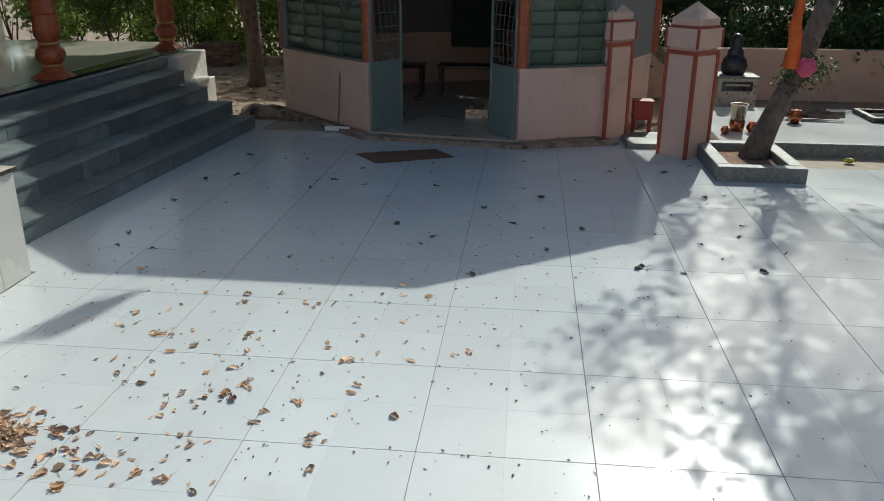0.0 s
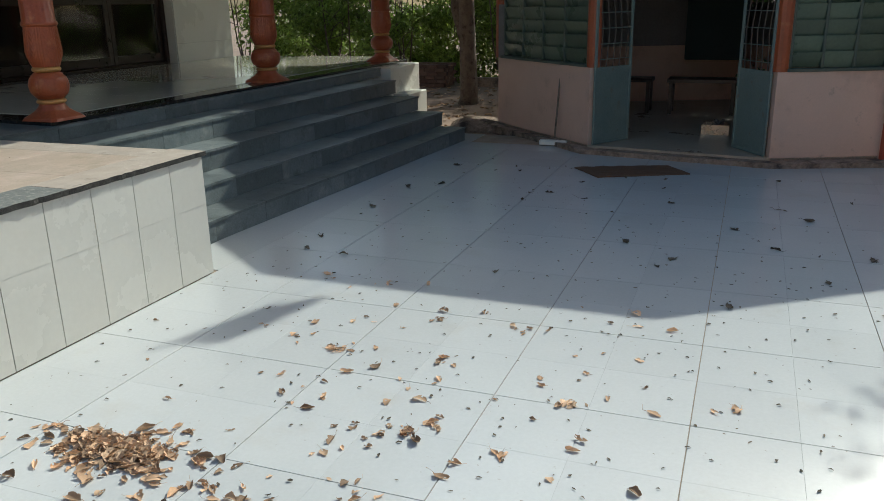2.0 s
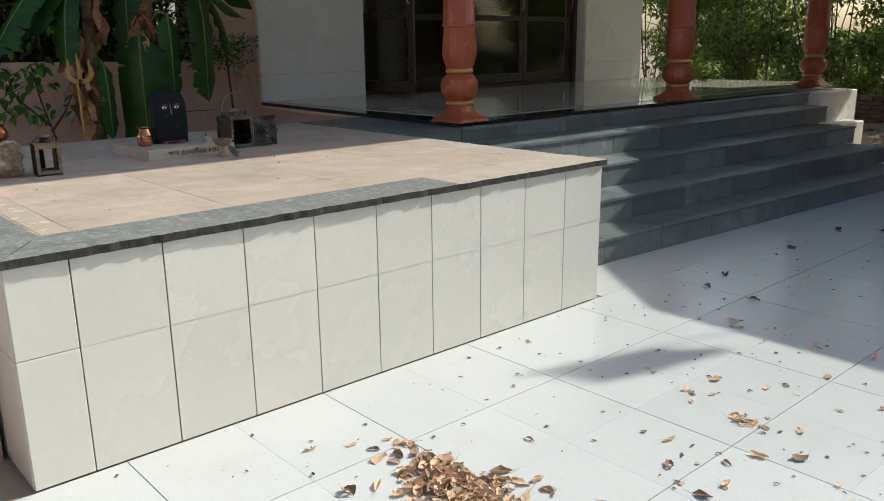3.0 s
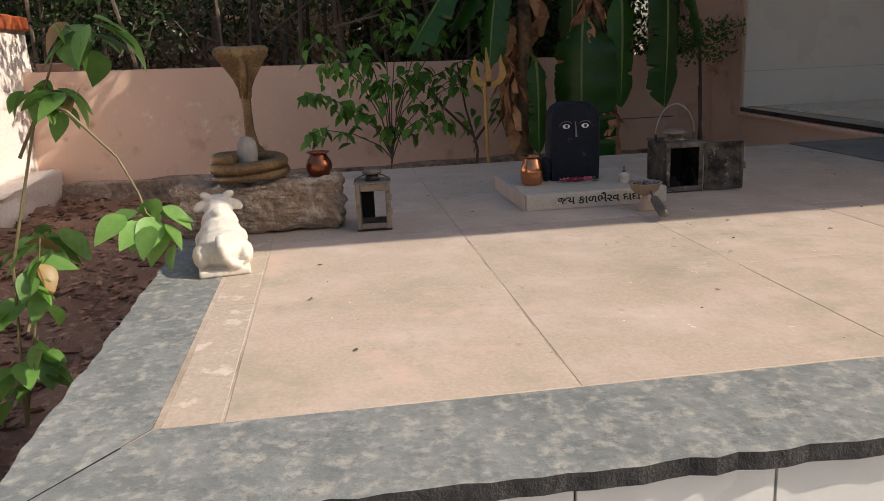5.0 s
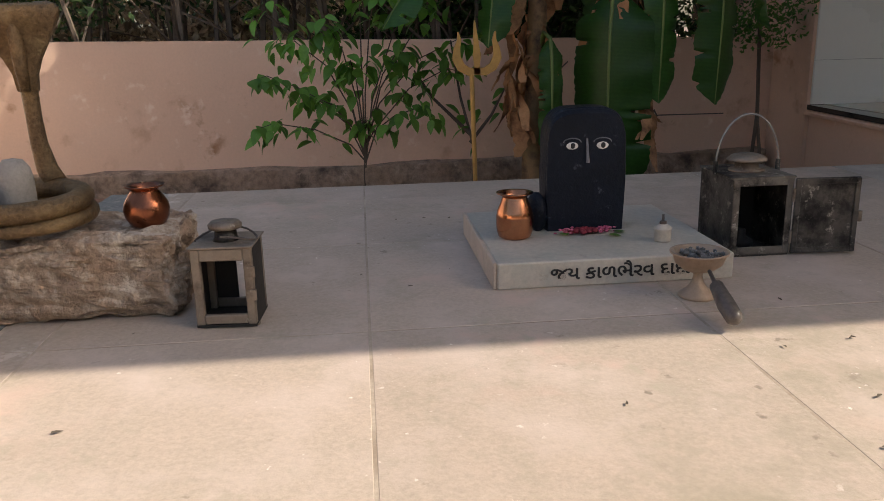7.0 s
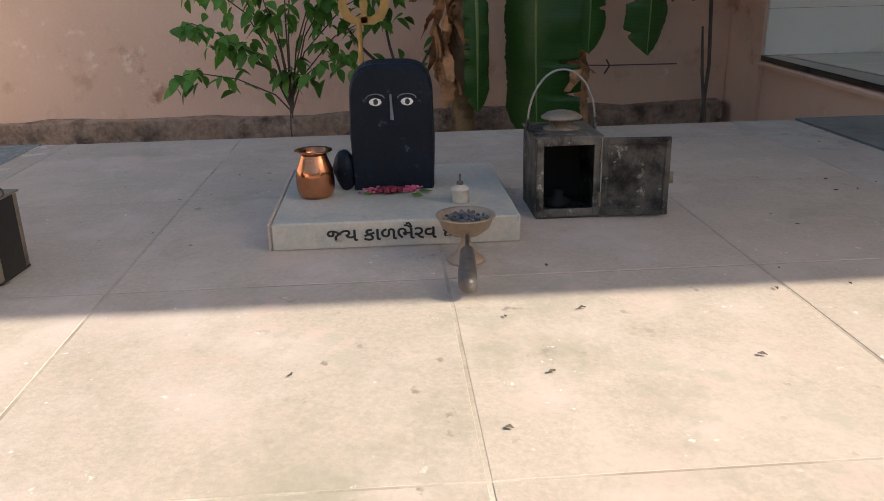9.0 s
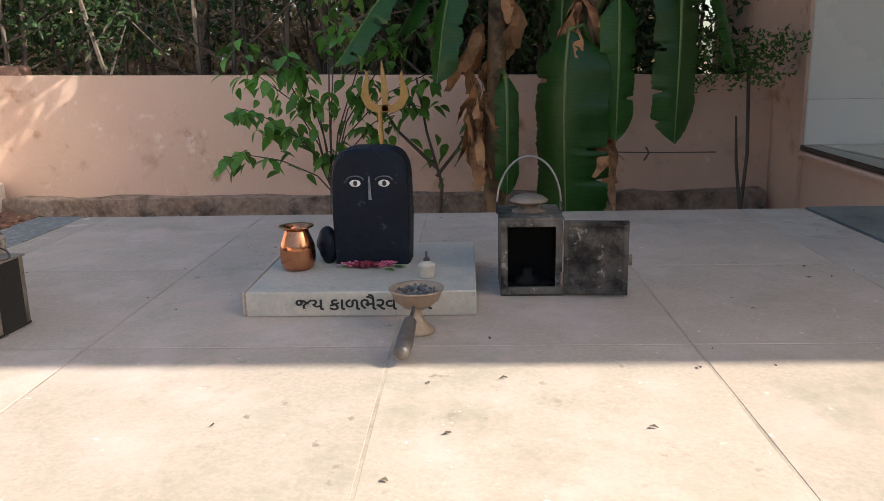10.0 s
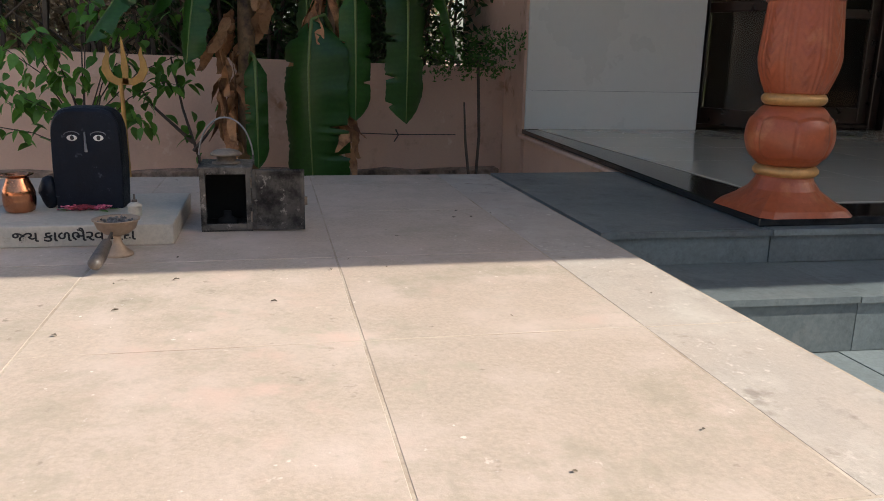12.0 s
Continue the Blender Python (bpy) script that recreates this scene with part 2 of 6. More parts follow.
M_PLINTH = mat("pale_marble_slab", (0.48, 0.435, 0.36), (0.53, 0.485, 0.41), 0.5, 5, 0.25, 70, stain=((0.36, 0.375, 0.325), 6, 0.52, 0.72), wear=((0.30, 0.25, 0.19), 9, 0.6, 0.75))
M_INK = mat("black_lettering", (0.012, 0.011, 0.010), (0.02, 0.018, 0.017), 0.6, 8, 0, 60)
M_PETAL = mat("magenta_petals", (0.50, 0.05, 0.14), (0.62, 0.20, 0.28), 0.6, 30, 0.1, 60, island=0.3)
M_ROSE = mat("dark_red_rose", (0.16, 0.01, 0.02), (0.24, 0.02, 0.035), 0.6, 30, 0.1, 60)
M_ASH = mat("grey_ash", (0.06, 0.058, 0.055), (0.22, 0.21, 0.2), 0.95, 60, 1.0, 120, island=0.5)
M_CLAYBOWL = mat("dull_brass_bowl", (0.44, 0.33, 0.235), (0.37, 0.275, 0.20), 0.55, 9, 0.3, 80, metal=0.35, stain=((0.22, 0.16, 0.12), 12, 0.56, 0.75))
M_HANDLE = mat("worn_wood_handle", (0.07, 0.055, 0.045), (0.19, 0.16, 0.135), 0.45, 20, 0.3, 80, stain=((0.03, 0.025, 0.02), 14, 0.52, 0.66))
M_TRIDENT = mat("brass_trident", (0.55, 0.33, 0.10), (0.46, 0.27, 0.085), 0.45, 6, 0.2, 70, metal=0.4)
M_BARK = mat("grey_brown_bark", (0.15, 0.11, 0.085), (0.25, 0.20, 0.16), 0.95, 7, 1.0, 32, stain=((0.07, 0.05, 0.04), 13, 0.52, 0.68), dist=0.03)
M_BANSTEM = mat("banana_stem", (0.32, 0.165, 0.075), (0.20, 0.14, 0.06), 0.7, 7, 0.5, 30, stain=((0.07, 0.038, 0.022), 9, 0.5, 0.66))
M_BANDRY = mat("dry_banana_leaf", (0.34, 0.16, 0.07), (0.46, 0.25, 0.12), 0.9, 7, 0.6, 50, island=0.4, stain=((0.13, 0.06, 0.033), 8, 0.5, 0.66))
M_BANLEAF = leaf_mat("banana_leaf", (0.024, 0.098, 0.012), (0.045, 0.14, 0.022), 0.42, 0.3, 0.0, 0.25)
def add_veins(m, scale, dark):
    n, l = m.node_tree.nodes, m.node_tree.links
    tc, wv, mx = n.new("ShaderNodeTexCoord"), n.new("ShaderNodeTexWave"), n.new("ShaderNodeMix")
    wv.inputs["Scale"].default_value, wv.inputs["Distortion"].default_value, wv.inputs["Detail"].default_value = scale, 2.5, 2.0
    wv.bands_direction = "Z"
    l.new(tc.outputs["Object"], wv.inputs["Vector"])
    mx.data_type, mx.blend_type = "RGBA", "MULTIPLY"
    l.new(wv.outputs["Fac"], mx.inputs[0])
    src = n["Principled BSDF"].inputs["Base Color"].links[0].from_socket
    l.new(src, mx.inputs[6])
    mx.inputs[7].default_value = (*dark, 1)
    for s in [k.to_socket for k in src.links if k.to_socket.name in ("Base Color", "Color") and k.to_node != mx]:
        l.new(mx.outputs[2], s)


add_veins(M_BANLEAF, 48.0, (0.72, 0.8, 0.7))
M_BANRIB = mat("banana_midrib", (0.13, 0.20, 0.05), (0.17, 0.25, 0.07), 0.5, 8, 0.1, 60)
M_LEAF = leaf_mat("bright_leaf", (0.14, 0.30, 0.06), (0.19, 0.36, 0.09), 0.45, 0.4, 0.0, 0.3)
M_LEAFY = leaf_mat("yellowed_leaf", (0.36, 0.26, 0.09), (0.42, 0.22, 0.10), 0.5, 0.3, 0.0, 0.2)
M_SAPLEAF = leaf_mat("sapling_leaf", (0.10, 0.26, 0.035), (0.15, 0.33, 0.06), 0.4, 0.42, 0.0, 0.4)
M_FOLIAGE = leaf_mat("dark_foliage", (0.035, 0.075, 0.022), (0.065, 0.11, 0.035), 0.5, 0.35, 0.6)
# Brighter, yellower copy of the foliage: sunlight is put into its colour
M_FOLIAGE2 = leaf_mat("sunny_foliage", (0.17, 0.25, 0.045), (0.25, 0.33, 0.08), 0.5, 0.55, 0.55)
M_SCRUB = leaf_mat("dry_scrub", (0.50, 0.41, 0.29), (0.38, 0.30, 0.20), 0.8, 0.3, 0.5)
M_TWIG = mat("twigs", (0.10, 0.075, 0.055), (0.17, 0.13, 0.10), 0.9, 9, 0.5, 60, island=0.3)
M_STEM = mat("green_brown_stem", (0.22, 0.19, 0.09), (0.17, 0.14, 0.07), 0.7, 9, 0.3, 60)
M_DRYLEAF = leaf_mat("dry_leaves", (0.62, 0.44, 0.29), (0.42, 0.25, 0.14), 0.8, 0.15, 0.6)
M_BEDLEAF = mat("rotting_leaves", (0.17, 0.085, 0.055), (0.34, 0.20, 0.13), 0.9, 9, 0.3, 60, island=0.6)
M_DEBRIS = mat("dark_leaf_bits", (0.08, 0.06, 0.045), (0.15, 0.12, 0.08), 0.9, 9, 0.3, 60, island=0.5)
M_BRICK = mat("stacked_brick", (0.16, 0.09, 0.065), (0.24, 0.15, 0.11), 0.95, 5, 0.8, 50, vary=0.25)
M_SAFFRON = mat("saffron_cloth", (0.72, 0.15, 0.025), (0.62, 0.11, 0.02), 0.8, 8, 0.4, 120)
M_PINKCLOTH = mat("pink_cloth", (0.50, 0.06, 0.13), (0.58, 0.10, 0.18), 0.8, 8, 0.4, 120)
M_REDBOX = mat("red_painted_box", (0.34, 0.045, 0.035), (0.28, 0.04, 0.03), 0.5, 5, 0.2, 60)
M_STEEL = mat("steel_pail", (0.42, 0.36, 0.28), (0.50, 0.44, 0.36), 0.3, 6, 0.1, 60, metal=0.8)
M_TERRAZZO = mat("speckled_pedestal", (0.46, 0.38, 0.31), (0.56, 0.49, 0.42), 0.6, 30, 0.2, 60, stain=((0.10, 0.065, 0.05), 26, 0.55, 0.62))
M_BLACKSTAT = mat("black_bust", (0.016, 0.017, 0.019), (0.03, 0.031, 0.034), 0.35, 6, 0.2, 50)
M_WIRE = mat("rusty_wire", (0.10, 0.08, 0.07), (0.16, 0.13, 0.11), 0.7, 20, 0.2, 60, metal=0.4)
M_YELLOW = mat("yellow_scrap", (0.55, 0.50, 0.05), (0.45, 0.42, 0.06), 0.6, 9, 0.2, 60)
M_ROOF = mat("concrete_roof", (0.36, 0.33, 0.30), (0.42, 0.39, 0.35), 0.9, 1.5, 0.4, 40)


# ---- builders ----
def ob_mesh(name, bm, material, smooth=False):
    me = bpy.data.meshes.new(name)
    bm.to_mesh(me)
    bm.free()
    for m in material if isinstance(material, (list, tuple)) else [material]:
        me.materials.append(m)
    if smooth:
        me.polygons.foreach_set("use_smooth", [True] * len(me.polygons))
    return me


def part(name, bm, material, parent, label="", smooth=False):
    ob = new(name, ob_mesh(name, bm, material, smooth))
    ob.parent = parent
    return tagged(ob, label)


def solo(name, bm, material, label, category="", kind="", smooth=False, at=None, group=""):
    ob = new(name, ob_mesh(name, bm, material, smooth))
    if at is not None:
        ob.matrix_basis = at
    return tagged(ob, label, category, group, kind)


def thing(name, m, label, category, group="", kind=""):
    e = new(name)
    e.empty_display_size = 0.1
    e.matrix_basis = m
    return tagged(e, label, category, group, kind)


def box(bm, x0, x1, y0, y1, z0, z1, bevel=0.0, seg=1):
    vs = [bm.verts.new(p) for p in ((x0, y0, z0), (x1, y0, z0), (x1, y1, z0), (x0, y1, z0), (x0, y0, z1), (x1, y0, z1), (x1, y1, z1), (x0, y1, z1))]
    fs = [bm.faces.new([vs[i] for i in q]) for q in ((3, 2, 1, 0), (4, 5, 6, 7), (0, 1, 5, 4), (1, 2, 6, 5), (2, 3, 7, 6), (3, 0, 4, 7))]
    if bevel:
        es = {e for f in fs for e in f.edges}
        bmesh.ops.bevel(bm, geom=list(es), offset=bevel, segments=seg, affect="EDGES", profile=0.5)
    return bm


def boxm(x0, x1, y0, y1, z0, z1, bevel=0.0, seg=1):
    return box(bmesh.new(), x0, x1, y0, y1, z0, z1, bevel, seg)


def prism(bm, pts, z0, z1):
    """An upright body over a plan outline, anticlockwise."""
    lo, hi = [bm.verts.new((*p[:2], z0)) for p in pts], [bm.verts.new((*p[:2], z1)) for p in pts]
    bm.faces.new(lo[::-1]), bm.faces.new(hi)
    for i in range(len(pts)):
        j = (i + 1) % len(pts)
        bm.faces.new((lo[i], lo[j], hi[j], hi[i]))
    return bm


def wall_run(bm, a, b, thick, z0, z1):
    """An upright wall from a to b, its thickness laid to the left of the way."""
    d = (Vector(b) - Vector(a)).normalized()
    n = Vector((-d.y, d.x)) * thick
    return prism(bm, [a, b, (b[0] + n.x, b[1] + n.y), (a[0] + n.x, a[1] + n.y)], z0, z1)


def lathe(bm, prof, seg=24, wave=None, c=(0, 0, 0), cap=True):
    """Turns (radius, height) pairs round z; wave(h, angle) scales the radius."""
    rings = []
    for r, h in prof:
        rings.append([bm.verts.new((c[0] + r * (wave(h, a) if wave else 1) * math.cos(a), c[1] + r * (wave(h, a) if wave else 1) * math.sin(a), c[2] + h)) for a in (2 * math.pi * k / seg for k in range(seg))])
    for r0, r1 in zip(rings, rings[1:]):
        for k in range(seg):
            bm.faces.new((r0[k], r0[(k + 1) % seg], r1[(k + 1) % seg], r1[k]))
    if cap:
        bm.faces.new(rings[0][::-1]), bm.faces.new(rings[-1])
    return bm


def tube(bm, pts, radii, seg=8):
    """A round bar along points."""
    pts = [Vector(p) for p in pts]
    radii = radii if isinstance(radii, (list, tuple)) else [radii] * len(pts)
    rings, side = [], None
    for i, (p, r) in enumerate(zip(pts, radii)):
        d = (pts[min(i + 1, len(pts) - 1)] - pts[max(i - 1, 0)]).normalized()
        if side is None:
            side = d.orthogonal().normalized()
        side = (side - d * side.dot(d)).normalized()
        up = d.cross(side)
        rings.append([bm.verts.new(p + (side * math.cos(a) + up * math.sin(a)) * r) for a in (2 * math.pi * k / seg for k in range(seg))])
    for r0, r1 in zip(rings, rings[1:]):
        for k in range(seg):
            bm.faces.new((r0[k], r0[(k + 1) % seg], r1[(k + 1) % seg], r1[k]))
    bm.faces.new(rings[0][::-1]), bm.faces.new(rings[-1])
    return bm


def ball(bm, c, r, sx=1.0, sy=1.0, sz=1.0, rot=None, sub=2):
    m = Matrix.Translation(c) @ (rot or Matrix.Identity(4)) @ Matrix.Diagonal((r * sx, r * sy, r * sz, 1))
    bmesh.ops.create_icosphere(bm, subdivisions=sub, radius=1.0, matrix=m)
    return bm


def roughened(bm, amount, freq, seed=0.0):
    bm.normal_update()
    for v in bm.verts:
        p = v.co * freq + Vector((seed, seed * 1.7, seed * 0.3))
        v.co += v.normal * amount * (noise.noise(p) + 0.5 * noise.noise(p * 2.3))
    return bm


def rough_block(x0, x1, y0, y1, z0, z1, cuts, amount, freq, seed=0.0, round_off=0.01):
    bm = boxm(x0, x1, y0, y1, z0, z1, round_off, 2)
    bmesh.ops.subdivide_edges(bm, edges=list(bm.edges), cuts=cuts, use_grid_fill=True)
    bmesh.ops.triangulate(bm, faces=list(bm.faces))
    return roughened(bm, amount, freq, seed)


def leaf_shape(length, width, fold=0.25, droop=0.3, steps=5, stalk=0.12):
    """A pointed leaf along +x, folded at its midrib and drooping."""
    bm = bmesh.new()
    rows = []
    for i in range(steps + 1):
        u = i / steps
        w = width * 0.5 * (math.sin(math.pi * u ** 0.75) ** 0.9 if 0 < u < 1 else 0.0)
        x, z = length * (stalk + (1 - stalk) * u), -droop * length * u * u
        mid = bm.verts.new((x, 0, z))
        rows.append((mid, bm.verts.new((x, w, z + fold * w)) if w > 1e-6 else mid, bm.verts.new((x, -w, z + fold * w)) if w > 1e-6 else mid))
    for a, b in zip(rows, rows[1:]):
        for s in (1, 2):
            q = [a[0], b[0], b[s], a[s]]
            q = list(dict.fromkeys(q if s == 1 else q[::-1]))
            if len(q) > 2:
                bm.faces.new(q)
    return bm


def leaf_cloud(name, material, n, centres, size, seed, label, category, parent=None, flat=0.0, elong=2.2, kind=""):
    """Many small folded leaves scattered through ellipsoid clumps (x, y, z, rx, ry, rz)."""
    rng = np.random.default_rng(seed)
    cs = np.array(centres, float)
    wts = (cs[:, 3] * cs[:, 4] * cs[:, 5]) ** 0.8
    pick = rng.choice(len(cs), n, p=wts / wts.sum())
    d = rng.normal(size=(n, 3))
    d /= np.linalg.norm(d, axis=1)[:, None]
    rad = rng.random(n) ** 0.45
    pos = cs[pick, :3] + d * rad[:, None] * cs[pick, 3:6]
    ax = rng.normal(size=(n, 3)) * (1, 1, 1 - flat)
    ax /= np.linalg.norm(ax, axis=1)[:, None]
    sd = np.cross(ax, rng.normal(size=(n, 3)))
    sd /= np.linalg.norm(sd, axis=1)[:, None]
    nn = np.cross(ax, sd)
    ln = size * (0.6 + 0.8 * rng.random(n))[:, None]
    wd = ln / elong
    v = np.stack([pos, pos + ax * ln * 0.5 + sd * wd * 0.5 + nn * wd * 0.12, pos + ax * ln - nn * ln * 0.1, pos + ax * ln * 0.5 - sd * wd * 0.5 + nn * wd * 0.12], 1).reshape(-1, 3)
    f = np.arange(4 * n).reshape(n, 4)
    tri = np.concatenate([f[:, [0, 1, 2]], f[:, [0, 2, 3]]])
    me = bpy.data.meshes.new(name)
    me.from_pydata(v.tolist(), [], tri.tolist())
    me.materials.append(material)
    ob = new(name, me)
    if parent:
        ob.parent = parent
        return tagged(ob, label)
    return tagged(ob, label, category, "", kind)


# ---- ground and courtyard ----
H = 0.77  # platform top
bm = bmesh.new()
box(bm, -400, 400, -400, 400, -1.0, -0.06)
solo("ground", bm, M_EARTH, "dusty brown earth with scattered dry leaves", "ground", "structure")
bm = boxm(-0.4, 9.6, -9.0, 4.6, -0.058, -0.006)
box(bm, -0.2, 5.0, 4.6, 5.6, -0.058, -0.006)
floor = solo("floor", bm, M_GROUT, "courtyard of large white floor tiles with thin brown joints", "floor", "structure")

# ---- raised platform ----
bm = boxm(-3.0, -0.02, -2.88, 0.0, -0.05, H - 0.04)
platform = solo("platform", bm, M_DARKJOINT, "raised shrine platform with white tiled sides and sandstone paving", "platform", "structure")

# ---- stairs up to the porch ----
STEP_Z = (0.0, 0.16, 0.325, 0.495, 0.66, H)
NEAR_X = (-0.41, -0.72, -1.04, -1.355, -1.725)
FAR_X = (-0.10, -0.42, -0.76, -1.18, -1.60)
FAR_Y = (5.10, 5.18, 5.26, 5.5, 5.95)
stairs = thing("stairs", pose(0, 0, 0), "wide blue-grey stone stairs up to the porch", "stairs", kind="structure")


def step_x(k, y):
    return NEAR_X[k] + (FAR_X[k] - NEAR_X[k]) * (y - 0.5) / 4.6


for k in range(5):
    y0, y1 = 0.0, FAR_Y[k]
    back = -2.2
    bm = prism(bmesh.new(), [(back, y0), (step_x(k, y0) - 0.02, y0), (step_x(k, y1) - 0.02, y1 - 0.01), (back, y1 - 0.01)], STEP_Z[k] - (0.05 if k == 0 else 0.0), STEP_Z[k + 1] - 0.02)
    part("step_core", bm, M_STEP, stairs)

# ---- porch ----
PORCH_Z = 0.80
porch_out = [(-1.76, 0.575), (-1.70, 7.15), (-6.8, 7.45), (-6.8, 0.86), (-4.92, 0.77)]
bm = prism(bmesh.new(), [(-2.0, 0.60), (-1.9, 7.1), (-6.7, 7.35), (-6.7, 0.88), (-4.92, 0.79)], -0.05, PORCH_Z - 0.03)
porch = solo("porch", bm, M_PINK, "raised porch with a pink plastered side", "porch", "structure")
bm = prism(bmesh.new(), porch_out, PORCH_Z - 0.03, PORCH_Z)
bmesh.ops.bevel(bm, geom=list(bm.edges), offset=0.004, segments=1, affect="EDGES")
part("granite_border", bm, M_GRANITE, porch, "polished black granite edging")
bm = bmesh.new()
tube(bm, [(-1.93, 0.565, PORCH_Z - 0.045), (-4.9, 0.745, PORCH_Z - 0.045)], 0.016, 6)
part("edge_strip", bm, M_PINK, porch)

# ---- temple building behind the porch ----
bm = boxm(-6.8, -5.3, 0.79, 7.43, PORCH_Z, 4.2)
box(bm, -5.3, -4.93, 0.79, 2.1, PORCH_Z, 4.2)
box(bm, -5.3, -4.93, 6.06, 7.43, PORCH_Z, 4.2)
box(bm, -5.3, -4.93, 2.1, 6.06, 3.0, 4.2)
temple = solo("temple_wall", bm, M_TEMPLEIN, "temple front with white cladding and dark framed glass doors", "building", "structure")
for y0, y1 in ((0.783, 2.1), (6.06, 7.43)):
    z = PORCH_Z + 0.002
    for h in (0.27, 1.2, 1.2):
        part("cladding_panel", boxm(-4.93, -4.915, y0, y1, z, z + h - 0.002, 0.001), M_WHITEBOARD, temple)
        z += h
# pier returns and the pink south side
part("cladding_panel", boxm(-5.3, -4.93, 6.045, 6.058, PORCH_Z, 3.0), M_WHITEBOARD, temple)
part("side_wall", boxm(-6.8, -4.935, 0.765, 0.788, 0.3, 4.2), M_PINK, temple, "pink plastered side")
part("lintel", boxm(-5.05, -4.9, 2.0, 6.2, 2.95, 3.2), M_WHITEBOARD, temple)
# roof over porch and temple, with the eave that shades the platform
roof = solo("porch_roof", boxm(-7.0, -0.38, -0.8, 8.2, 3.42, 3.6, 0.02), M_ROOF, "flat concrete porch roof slab", "roof", "structure")
part("eave_beam", boxm(-2.05, -1.75, 0.3, 7.2, 3.1, 3.42), M_ROOF, roof)


def door_frame(name, y0, y1, leaves, open_leaf):
    d = thing(name, pose(-5.12, y0, PORCH_Z), "dark brown framed glass door", "door", kind="structure")
    w = y1 - y0
    for a, b in ((0, 0.07), (w - 0.07, w)):
        part("jamb", boxm(-0.06, 0.06, a, b, 0, 2.18, 0.006), M_DARKWOOD, d)
    part("head", boxm(-0.06, 0.06, 0.07, w - 0.07, 2.1, 2.18, 0.006), M_DARKWOOD, d)
    part("threshold", boxm(-0.05, 0.05, 0.07, w - 0.07, 0.0, 0.035, 0.006), M_DARKWOOD, d)
    lw = (w - 0.14) / leaves
    for i in range(leaves):
        bm = bmesh.new()
        for a, b, p, q in ((0.004, 0.075, 0, 2.06), (lw - 0.079, lw - 0.004, 0, 2.06), (0.075, lw - 0.079, 0, 0.12), (0.075, lw - 0.079, 1.96, 2.06), (0.075, lw - 0.079, 0.80, 0.87)):
            box(bm, -0.02, 0.02, a, b, p, q, 0.004)
        leaf = part("leaf", bm, M_DARKWOOD, d)
        leaf.matrix_basis = pose(0, 0.07 + i * lw, 0.04, 0, 0, -72 if i == open_leaf else 0)
        for p, q in ((0.12, 0.80), (0.87, 1.96)):
            part("glass_pane", boxm(-0.003, 0.003, 0.078, lw - 0.082, p + 0.002, q - 0.002), M_GLASS, leaf, "dark reflecting glass")
        part("handle", tube(bmesh.new(), [(0.02, lw - 0.05, 0.95), (0.06, lw - 0.05, 0.97), (0.06, lw - 0.05, 1.15), (0.02, lw - 0.05, 1.17)], 0.008, 6), M_STEEL, leaf)
    return d


door_frame("door_1", 2.12, 3.75, 2, 0)
door_frame("door_2", 3.85, 6.04, 2, -1)
solo("wall_inner", boxm(-5.28, -5.0, 3.76, 3.84, PORCH_Z, 3.0), M_DARKWOOD, "dark timber pier between the glass doors", "pier", "structure")

# ---- carved columns ----


def petal_wave(n, amp):
    return lambda h, a: 1 + amp * (abs(math.cos(n * a / 2)) - 0.5)


